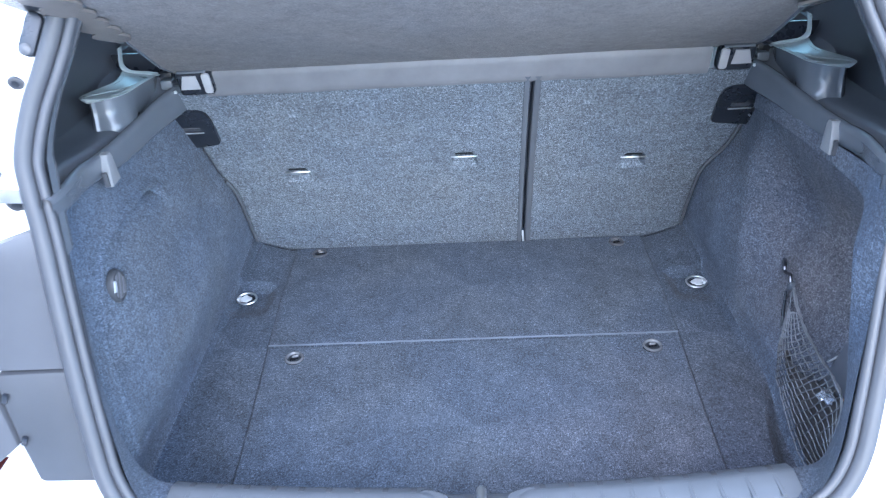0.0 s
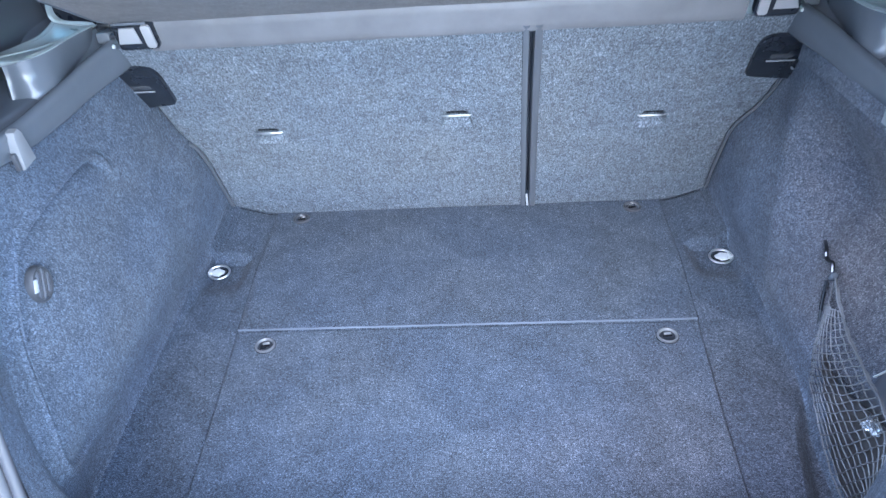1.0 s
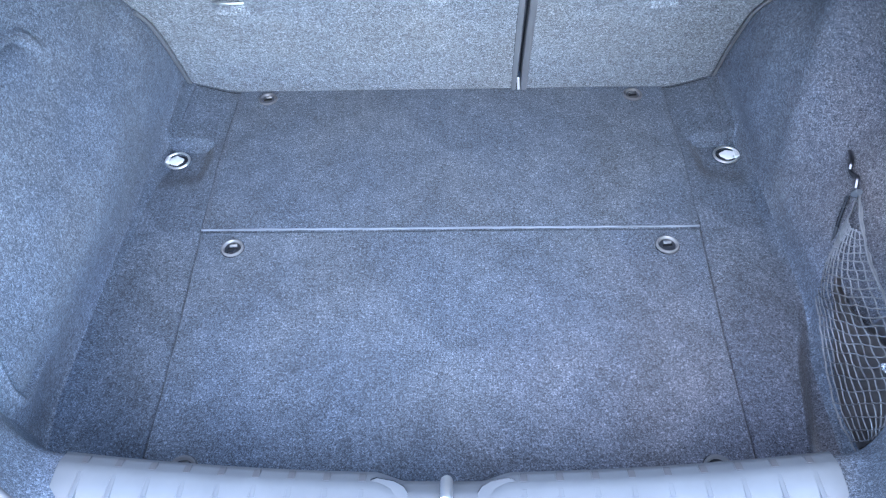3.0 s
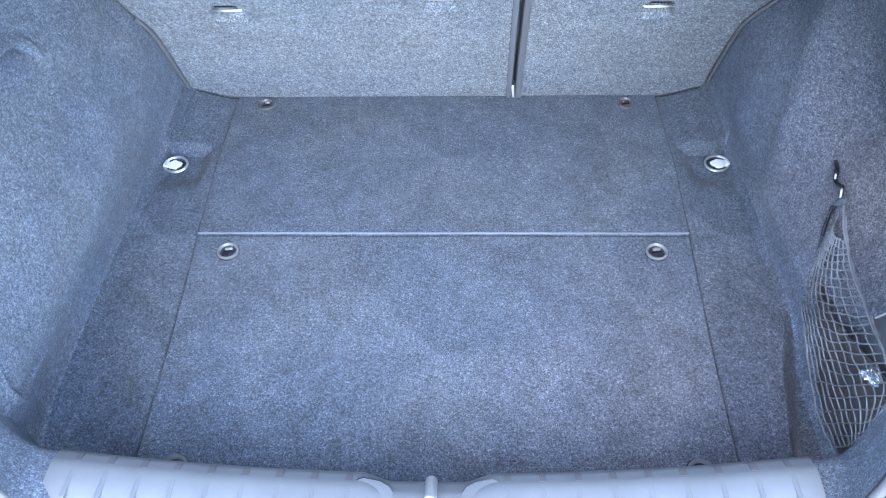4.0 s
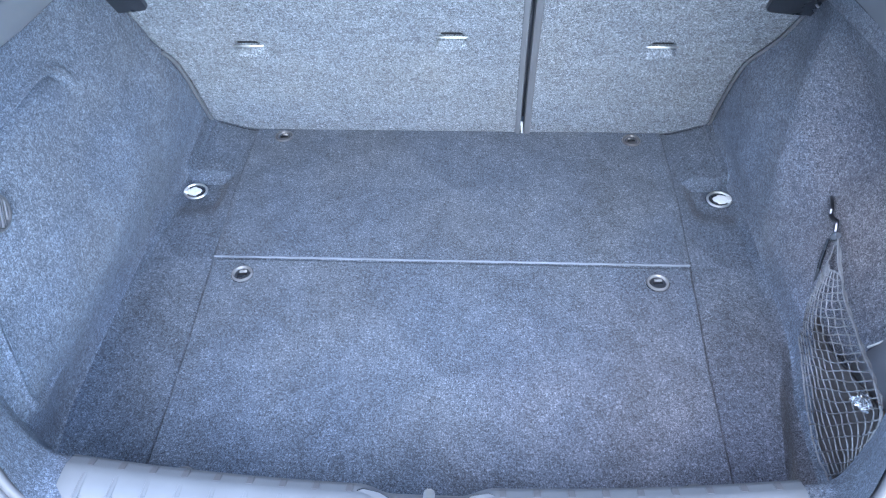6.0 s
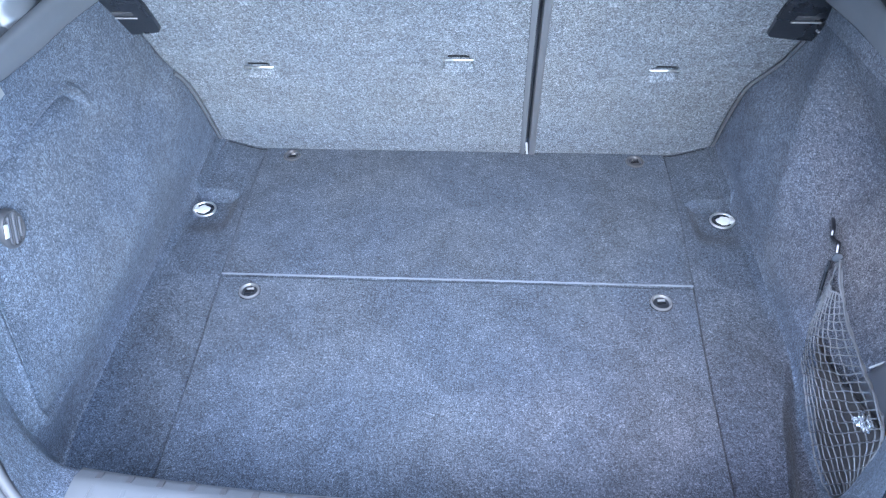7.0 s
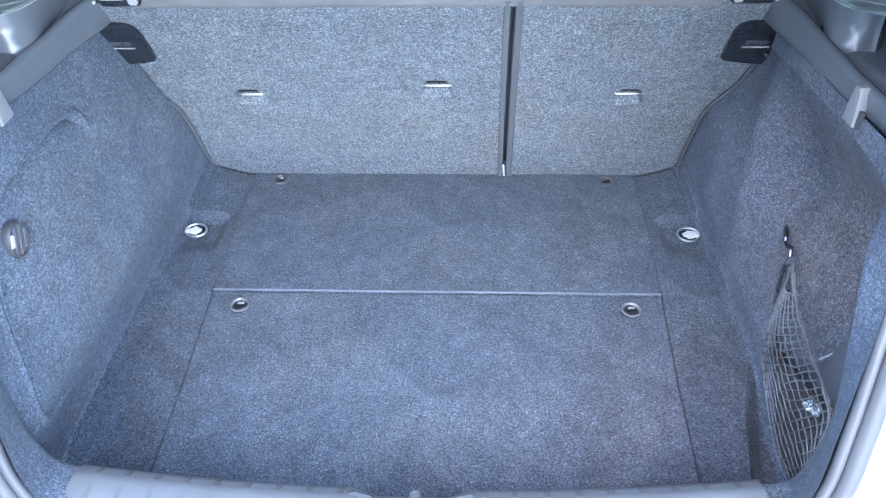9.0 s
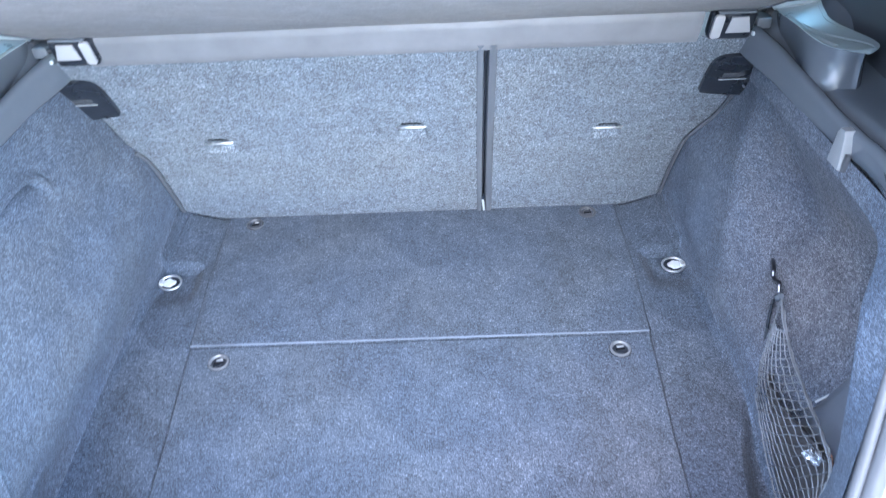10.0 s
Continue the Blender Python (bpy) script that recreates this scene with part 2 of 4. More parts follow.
def plate(outline, thick, m=Matrix(), bevel=0.0015):
    """A flat plate with that outline in x, y; its top at z = thick."""
    bm = bmesh.new()
    f = bm.faces.new([bm.verts.new((x, y, 0)) for x, y in outline])
    ext = bmesh.ops.extrude_face_region(bm, geom=[f])
    top = [v for v in ext["geom"] if isinstance(v, bmesh.types.BMVert)]
    bmesh.ops.translate(bm, verts=top, vec=(0, 0, thick))
    if bevel:
        es = [e for e in bm.edges if all(v in top for v in e.verts)]
        bmesh.ops.bevel(bm, geom=es, offset=bevel, segments=2, profile=0.6, affect="EDGES")
    bm.transform(m)
    return bm


def spun(profile, m=Matrix(), n=28):
    """A turned piece: radius and height pairs round z."""
    rows = [[Vector((r * math.cos(k * math.tau / n), r * math.sin(k * math.tau / n), h)) for k in range(n)] for r, h in profile]
    bm = rows_mesh(rows, False)
    vs = list(bm.verts)
    bm.verts.ensure_lookup_table()
    for j in range(len(profile) - 1):
        a, b = j * n, (j + 1) * n
        bm.faces.new((bm.verts[a + n - 1], bm.verts[a], bm.verts[b], bm.verts[b + n - 1]))
    bm.faces.new([bm.verts[k] for k in range(n)])
    bm.faces.new([bm.verts[(len(profile) - 1) * n + k] for k in range(n)])
    bm.transform(m)
    return bm


def rounded(w, h, r, n=5):
    out = []
    for cx, cy, a in ((w / 2 - r, h / 2 - r, 0), (r - w / 2, h / 2 - r, 90), (r - w / 2, r - h / 2, 180), (w / 2 - r, r - h / 2, 270)):
        out += [(cx + r * math.cos(radians(a + 90 * k / n)), cy + r * math.sin(radians(a + 90 * k / n))) for k in range(n + 1)]
    return out


# ---- shape of the boot ----
def seat_y(z):
    return 0.365 - 0.40 * z - 0.28 * z * z


def panel_edge(y):
    return lerp_list(((-0.45, 0.371), (-0.37, 0.374), (-0.206, 0.379), (0.0, 0.391), (0.178, 0.400), (0.40, 0.400)), y)


def seal_y(z):
    return -0.56 + 0.4 * z


GROUND = -0.62
# half width of the seat backs by height, one side and the other
EDGE_A = ((-0.003, 0.470), (0.033, 0.489), (0.11, 0.488), (0.17, 0.486), (0.203, 0.487), (0.222, 0.491), (0.243, 0.500), (0.262, 0.505), (0.306, 0.507), (0.345, 0.510), (0.40, 0.514), (0.48, 0.530))
EDGE_B = ((-0.003, 0.470), (0.033, 0.489), (0.09, 0.487), (0.16, 0.487), (0.203, 0.488), (0.222, 0.492), (0.240, 0.500), (0.260, 0.511), (0.280, 0.519), (0.305, 0.524), (0.345, 0.529), (0.48, 0.534))


def side_edge(s, z):
    return lerp_list(EDGE_A if s < 0 else EDGE_B, z)

# ---- ground ----
bm = bmesh.new()
bmesh.ops.create_grid(bm, x_segments=40, y_segments=40, size=400.0)
bm.transform(pose(0, 0, GROUND))
ground = part("ground", bm, CONCRETE, None, "pale sunlit concrete ground around the car")
tagged(ground, category="ground", kind="structure")

# ---- plain unseen wall, added to block low light behind the camera ----
blocker = thing("wall_unseen", "unseen grey rendered wall added behind the car to block low light", "wall", (-3.2, -3.35, GROUND), kind="structure")
part("wall", block(5.6, 0.30, 2.65, pose(0, 0, 1.325), 0.01), RENDERED, blocker)
part("plinth", block(5.64, 0.04, 0.35, pose(0, 0.171, 0.175), 0.01), CONCRETE, blocker)

# ---- car shell: body, roof, raised tailgate ----
car = thing("car_body", "white painted hatchback body with an open tailgate", "car body", (0, 0.4, GROUND), kind="structure")
car_inv = Matrix.Translation((0, -0.4, -GROUND))


def car_part(name, bm, mat, label=""):
    bm.transform(car_inv)
    return part(name, bm, mat, car, label)


for s in (-1, 1):
    car_part("side_panel", block(0.03, 2.9, 0.75, pose(s * 0.79, 1.12, 0.12), 0.01), WHITE)
    car_part("side_sill", block(0.03, 1.9, 0.12, pose(s * 0.76, 1.5, 0.88), 0.01), WHITE)
    car_part("rear_pillar", block(0.03, 0.62, 0.50, pose(s * 0.72, -0.02, 0.70, 0, s * -8, 0), 0.01), WHITE)
    # inner boot box outside the carpet
    car_part("inner_panel", block(0.02, 0.86, 0.56, pose(s * 0.665, -0.05, 0.22), 0.004), PILLAR)
    # painted flange outside the seal
    E0 = [(s * x, seal_y(z) + 0.018, z) for x, z in ((0.425, 0.09), (0.462, 0.15), (0.475, 0.24), (0.487, 0.36), (0.506, 0.49), (0.508, 0.56), (0.47, 0.67), (0.42, 0.80), (0.38, 0.93))]
    E1 = [(s * x, seal_y(z) + 0.05, z) for x, z in ((0.62, 0.06), (0.66, 0.15), (0.70, 0.24), (0.72, 0.36), (0.73, 0.49), (0.72, 0.58), (0.70, 0.70), (0.66, 0.82), (0.62, 0.95))]
    E2 = [(s * 0.79, y + 0.16, z) for (x, y, z) in E1]
    car_part("flange", rows_mesh([[Vector(p) for p in q] for q in (E0, E1, E2)]), WHITE)
car_part("roof", block(1.45, 2.3, 0.04, pose(0, 1.02, 0.97), 0.012), WHITE)
car_part("headliner", block(1.40, 2.2, 0.015, pose(0, 1.03, 0.935), 0.004), LINER)
car_part("bulkhead", block(1.5, 0.04, 1.24, pose(0, 2.55, 0.34), 0.01), PILLAR)
for s in (-1, 1):
    car_part("cabin_side", block(0.02, 2.35, 0.16, pose(s * 0.70, 1.38, 0.46), 0.004), PILLAR)
    car_part("cabin_header", block(0.02, 2.35, 0.09, pose(s * 0.70, 1.38, 0.935), 0.004), PILLAR)
    car_part("cabin_front_side", block(0.02, 1.25, 0.35, pose(s * 0.70, 1.93, 0.715), 0.004), PILLAR)
    car_part("door_pillar", block(0.024, 0.09, 0.35, pose(s * 0.70, 0.255, 0.715), 0.004), PILLAR)
    pane = car_part("side_window", block(0.004, 1.0, 0.35, pose(s * 0.70, 0.802, 0.715), 0.0), TINTED, "green-tinted rear side window glass")
    pane.visible_shadow = False
car_part("underbody", block(1.5, 3.0, 0.04, pose(0, 1.05, -0.16), 0.01), DARK)
car_part("bumper", block(1.55, 0.16, 0.34, pose(0, -0.61, -0.10), 0.05, 4), WHITE)
# tailgate swung up over the opening
car_part("tailgate", block(1.20, 0.95, 0.05, pose(0, -0.46, 1.27, -38, 0, 0), 0.02), WHITE)
car_part("tailgate_liner", block(1.10, 0.85, 0.03, pose(0, -0.445, 1.235, -38, 0, 0), 0.01), TRIM)

# ---- floor panels ----
def floor_panel(y0, y1, z, label, knobs):
    ob = thing("floor_panel", label, "floor panel", (0, (y0 + y1) / 2, z), "boot floor panels")
    ny, nx, cy = 40, 70, (y0 + y1) / 2
    rows = []
    for j in range(ny + 5):
        jj = min(max(j - 2, 0), ny)
        y = y0 + (y1 - y0) * jj / ny
        drop_j = {0: 0.02, 1: 0.0035, ny + 3: 0.0035, ny + 4: 0.02}.get(j, 0.0)
        row = []
        for i in range(nx + 5):
            ii = min(max(i - 2, 0), nx)
            e = panel_edge(y) - 0.0008
            x = -e + 2 * e * ii / nx
            drop = max(drop_j, {0: 0.006, 1: 0.002, nx + 3: 0.002, nx + 4: 0.006}.get(i, 0.0) * (0.6 if y0 > 0 else 1.0))
            inx = 0.002 * ((i == 2) - (i == nx + 2))
            iny = 0.003 * ((j == 2) - (j == ny + 2))
            wav = 0.0012 * noise.noise(Vector((x * 5, y * 5, z)))
            row.append(Vector((x + inx, y - cy + iny, wav - drop)))
        rows.append(row)
    part("carpet", rows_mesh(rows), FLOOR, ob)
    if y0 > 0:
        # pale tube paints the light that the panel edge catches
        part("lit_edge", tube([Vector((-e + 2 * e * k / 60, y0 - cy - 0.0003, 0.0004 * math.sin(k * 1.7))) for e in (panel_edge(0) - 0.001,) for k in range(61)], 0.0018, 8), LIT_EDGE, ob, "felt edge at the seam, its lit rim painted paler")
    for kx, ky in knobs:
        knob = part("quarter_turn_knob", spun(((0.0172, -0.001), (0.0178, 0.0020), (0.0168, 0.0040), (0.0146, 0.0044), (0.0128, 0.0026), (0.0118, -0.0004)), pose(kx, ky - cy, 0)), KNOB, ob, "round grey plastic floor fastener")
        if y0 > 0:
            knob.data.materials[0] = EDGING
        else:
            # dark ring painted for the shadow gap round the knob
            part("recess", spun(((0.0188, -0.001), (0.0186, 0.0005), (0.0174, 0.0007)), pose(kx, ky - cy, 0)), DARK, knob)
        part("dished_face", spun(((0.0121, -0.001), (0.0100, 0.0002), (0.006, 0.0004), (0.0004, 0.0005)), pose(kx, ky - cy, 0)), EDGING if y0 > 0 else KNOB, knob)
        part("grip", block(0.0120, 0.0052, 0.0050, pose(kx + 0.0006, ky - cy + 0.0056, 0.0010, -24, 0, 8), 0.0012), DARK if y0 > 0 else KNOB, knob)
        part("slot", block(0.0150, 0.0042, 0.0012, pose(kx, ky - cy - 0.0010, 0.0010, 0, 0, 8), 0.0004), BLACK, knob)
    return ob


floor_panel(-0.452, -0.0012, 0.0, "blue-grey carpeted boot floor panel behind the sill", ((-0.333, -0.037), (0.333, -0.037), (-0.320, -0.398), (0.324, -0.397)))
floor_panel(0.0012, 0.370, 0.0025, "blue-grey carpeted boot floor panel before the seats", ((-0.342, 0.339), (0.340, 0.339)))

# ---- carpeted side trims ----
def fold_x(s, y):
    if s < 0:
        return lerp_list(((-0.43, 0.444), (-0.36, 0.459), (-0.31, 0.470), (-0.25, 0.485), (-0.19, 0.500), (-0.10, 0.512), (0.035, 0.514), (0.15, 0.506), (0.36, 0.489)), y)
    return lerp_list(((-0.43, 0.448), (-0.359, 0.455), (-0.277, 0.471), (-0.228, 0.483), (-0.185, 0.499), (-0.145, 0.507), (-0.10, 0.508), (0.039, 0.506), (0.178, 0.503), (0.36, 0.490)), y)


def wall_x(s, y, z):
    x = 0.504 + 0.016 * sm(0.22, 0.42, z) - 0.016 * sm(0.12, 0.33, y) * (1 - sm(0.20, 0.30, z))
    hug = side_edge(s, z) + 0.001
    if z > 0.03:
        x += (hug - x) * (sm(0.01, 0.22, y) if s < 0 else sm(0.09, 0.19, y)) * sm(0.03, 0.08, z)
    if s > 0:
        yc = 0.060 + 0.15 * (z - 0.2)
        cav = 1 - sm(yc - 0.09, yc + 0.03, y)
        k = (0.075 + 0.030 * (1 - sm(-0.22, -0.06, y))) * cav * min(1.0, max(0.0, (z - 0.05) / 0.20)) * (0.62 + 0.38 * sm(-0.40, -0.25, y)) * (1 - 0.80 * sm(0.27, 0.42, z))
        x -= 0.016 * sm(0.22, 0.42, z) * cav
        x += k
    else:
        x += 0.006 * math.exp(-((y + 0.02) / 0.10) ** 2) * sm(0.05, 0.2, z)
        x -= (0.021 * sm(0.02, 0.13, z) - 0.021 * sm(0.14, 0.30, z)) * (1 - sm(0.02, 0.16, y))
        x -= 0.010 * sm(-0.30, -0.38, y) if y < -0.30 else 0
    return x


def strip_z(x, y):
    k = sm(0.40, 0.50, x)
    rise = 0.034 * sm(0.20, 0.36, y) * k
    side = sm(0.411, 0.440, x)
    dip = 0.018 * sm(0.095, 0.165, y) * (1 - sm(0.211, 0.219, y)) * side
    return rise - dip + 0.011 * sm(0.211, 0.221, y) * side * (1 - sm(0.245, 0.33, y))


# raised outline of the access cover on one wall: y, z
COVER = spline([Vector((0, y, z)) for y, z in ((0.024, 0.306), (0.018, 0.326), (0.008, 0.343), (-0.004, 0.354), (-0.022, 0.361), (-0.052, 0.365), (-0.12, 0.367), (-0.183, 0.366), (-0.222, 0.360), (-0.250, 0.345), (-0.275, 0.318), (-0.302, 0.280), (-0.334, 0.226), (-0.362, 0.170), (-0.371, 0.140), (-0.366, 0.116), (-0.350, 0.104), (-0.331, 0.096), (-0.300, 0.085), (-0.270, 0.075))], 4)
COVER_N = np.array([(p.y, p.z) for p in COVER])


def groove(y, z):
    a, b = COVER_N[:-1], COVER_N[1:]
    ab, ap = b - a, np.array((y, z)) - a
    t = np.clip((ap * ab).sum(1) / (ab * ab).sum(1), 0, 1)
    d = np.linalg.norm(ap - ab * t[:, None], axis=1)
    i = int(d.argmin())
    along = (i + t[i]) / len(ab)
    fade = sm(0.0, 0.14, along) * (1 - sm(0.90, 1.0, along)) * (1 - 0.55 * sm(0.42, 0.50, along))
    side = ab[i][0] * ap[i][1] - ab[i][1] * ap[i][0]
    q = d[i] if side > 0 else -d[i]
    sunk = 0.010 * sm(0.0, 0.005, q) * math.exp(-max(0.0, q - 0.009) / 0.011)
    ridge = 0.0068 * math.exp(-((q + 0.003) / 0.0042) ** 2)
    return (sunk - ridge) * fade


def side_trim(s, label):
    ob = thing("side_trim", label, "side trim", (s * 0.45, 0, 0), "boot side trims")
    rows = []
    ys = [0.372 - 0.782 * j / 390 for j in range(391)]
    for y in ys:
        e, fx = panel_edge(y) + 0.0002, fold_x(s, y)
        g = 1 - 0.75 * sm(0.0, 0.03, y)
        row = [(e, -0.008 * g), (e + 0.0003, -0.004 * g), (e + 0.0025 * g, -0.0012 * g)]
        for i in range(1, 15):
            x = e + 0.0025 + (fx - 0.016 - e - 0.0025) * i / 14
            row.append((x, strip_z(x, y) - 0.001))
        z0 = strip_z(fx, y)
        tr = 0.040 * (1 - sm(-0.17, 0.05, y)) if s > 0 else 0.0
        zr = 0.016 + 0.014 * sm(0.0, 0.15, y) if s < 0 else 0.03
        wx = wall_x(s, y, z0 + zr)
        ledge_end = len(row) + (30 if s < 0 else 22)
        for i in range(1, 41):
            a = radians(90 * i / 40)
            x = fx - 0.016 + (wx - fx + 0.016) * math.sin(a)
            z = z0 + zr * (1 - math.cos(a)) - tr * sm(fx - 0.016, fx + 0.018, x) * (1 - sm(fx + 0.034, fx + 0.062, x))
            row.append((x, z))
        zt = z0 + zr
        for i in range(1, 241):
            z = zt + (0.445 + (0.045 * (1 - sm(-0.32, -0.10, y)) if s < 0 else 0.0) - zt) * i / 240
            x = wall_x(s, y, z)
            if s < 0 and y < 0.05:
                x += groove(y, z)
            x += 0.0015 * noise.noise(Vector((y * 7, z * 7, s * 3)))
            row.append((x, z))
        rows.append([Vector((s * x - s * 0.45, max(y, seal_y(z) + 0.035), z)) for x, z in row])
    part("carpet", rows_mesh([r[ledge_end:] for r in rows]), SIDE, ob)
    part("ledge", rows_mesh([r[:ledge_end + 1] for r in rows]), FLOOR, ob, "carpeted ledge beside the floor panels")
    return ob


left_trim = side_trim(-1, "blue-grey carpeted side trim with an embossed access cover")
right_trim = side_trim(1, "blue-grey carpeted side trim with a recessed storage pocket")


welt = [Vector((0, p.y, p.z)) for p in COVER[8:52]]
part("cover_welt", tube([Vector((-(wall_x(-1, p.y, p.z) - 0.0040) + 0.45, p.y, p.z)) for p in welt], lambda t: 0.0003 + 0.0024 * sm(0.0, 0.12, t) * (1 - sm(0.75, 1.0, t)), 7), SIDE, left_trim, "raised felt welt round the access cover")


def rim(s, ob):
    """The carpet lip between the boot and the seal."""
    if s < 0:
        E = ((0.392, -0.4375, 0.122), (0.418, -0.435, 0.126), (0.438, -0.430, 0.138), (0.452, -0.424, 0.162), (0.461, -0.418, 0.195), (0.470, -0.405, 0.25), (0.481, -0.385, 0.32), (0.490, -0.365, 0.39), (0.497, -0.34, 0.445))
        I = ((0.40, -0.40, 0.0), (0.43, -0.40, 0.01), (0.465, -0.395, 0.03), (0.487, -0.38, 0.07), (0.496, -0.37, 0.12), (0.500, -0.36, 0.20), (0.504, -0.34, 0.28), (0.512, -0.32, 0.36), (0.518, -0.30, 0.445))
    else:
        E = ((0.392, -0.4375, 0.116), (0.425, -0.433, 0.116), (0.450, -0.420, 0.112), (0.470, -0.400, 0.125), (0.477, -0.392, 0.165), (0.474, -0.390, 0.21), (0.463, -0.388, 0.27), (0.455, -0.378, 0.335), (0.460, -0.348, 0.385), (0.488, -0.300, 0.424), (0.499, -0.22, 0.424), (0.502, -0.14, 0.419), (0.504, -0.05, 0.412), (0.507, 0.05, 0.402), (0.512, 0.13, 0.392))
        I = ((0.40, -0.40, 0.0), (0.44, -0.40, 0.0), (0.48, -0.39, 0.02), (0.52, -0.365, 0.09), (0.535, -0.355, 0.16), (0.545, -0.35, 0.21), (0.55, -0.34, 0.27), (0.55, -0.33, 0.33), (0.555, -0.30, 0.38), (0.56, -0.25, 0.395), (0.565, -0.19, 0.397), (0.57, -0.12, 0.395), (0.56, -0.04, 0.392), (0.545, 0.05, 0.392), (0.518, 0.135, 0.392))
    S = ((0.383, -0.505, 0.125), (0.404, -0.503, 0.143), (0.421, -0.493, 0.166), (0.430, -0.485, 0.187), (0.438, -0.472, 0.220), (0.446, -0.456, 0.26), (0.456, -0.433, 0.317), (0.464, -0.407, 0.382), (0.471, -0.382, 0.445))
    if s > 0:
        S = ((0.383, -0.505, 0.122), (0.404, -0.503, 0.143), (0.421, -0.493, 0.166), (0.432, -0.482, 0.195), (0.440, -0.466, 0.235), (0.448, -0.448, 0.28), (0.456, -0.430, 0.325), (0.464, -0.407, 0.390), (0.471, -0.382, 0.474), (0.486, -0.31, 0.472), (0.500, -0.22, 0.457), (0.505, -0.14, 0.446), (0.507, -0.05, 0.440), (0.512, 0.05, 0.440), (0.520, 0.14, 0.440))
    S = tuple((x - 0.005, y - 0.006, z) if k < 9 else (x, y, z) for k, (x, y, z) in enumerate(S))
    if s > 0:
        I = tuple((x + 0.050 * sm(0.03, 0.12, z) * (1 - sm(-0.10, 0.0, y)), y, z) for x, y, z in I)
    Es, Is, Ss = spline(E, 6), spline(I, 6), spline(S, 6)
    rows = []
    for e, i, q in zip(Es, Is, Ss):
        r = [q, q.lerp(e, 0.4), q.lerp(e, 0.75)]
        a, b = q.lerp(e, 0.88), e.lerp(i, 0.10)
        for k in range(5):
            t = k / 4
            r.append(a * (1 - t) ** 2 + e * 2 * t * (1 - t) + b * t * t)
        r += [e.lerp(i, 0.3), e.lerp(i, 0.6), i]
        rows.append([Vector((s * p.x - s * 0.45, p.y, p.z)) for p in r])
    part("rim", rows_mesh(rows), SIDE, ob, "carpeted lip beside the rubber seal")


rim(-1, left_trim)
rim(1, right_trim)

# ---- seat backs ----


def seat_low(x):
    return max(-0.003, 0.034 * sm(0.40, 0.50, abs(x)) - 0.0025)


def slant(z):
    return 0.007 * (1 - z / 0.47)


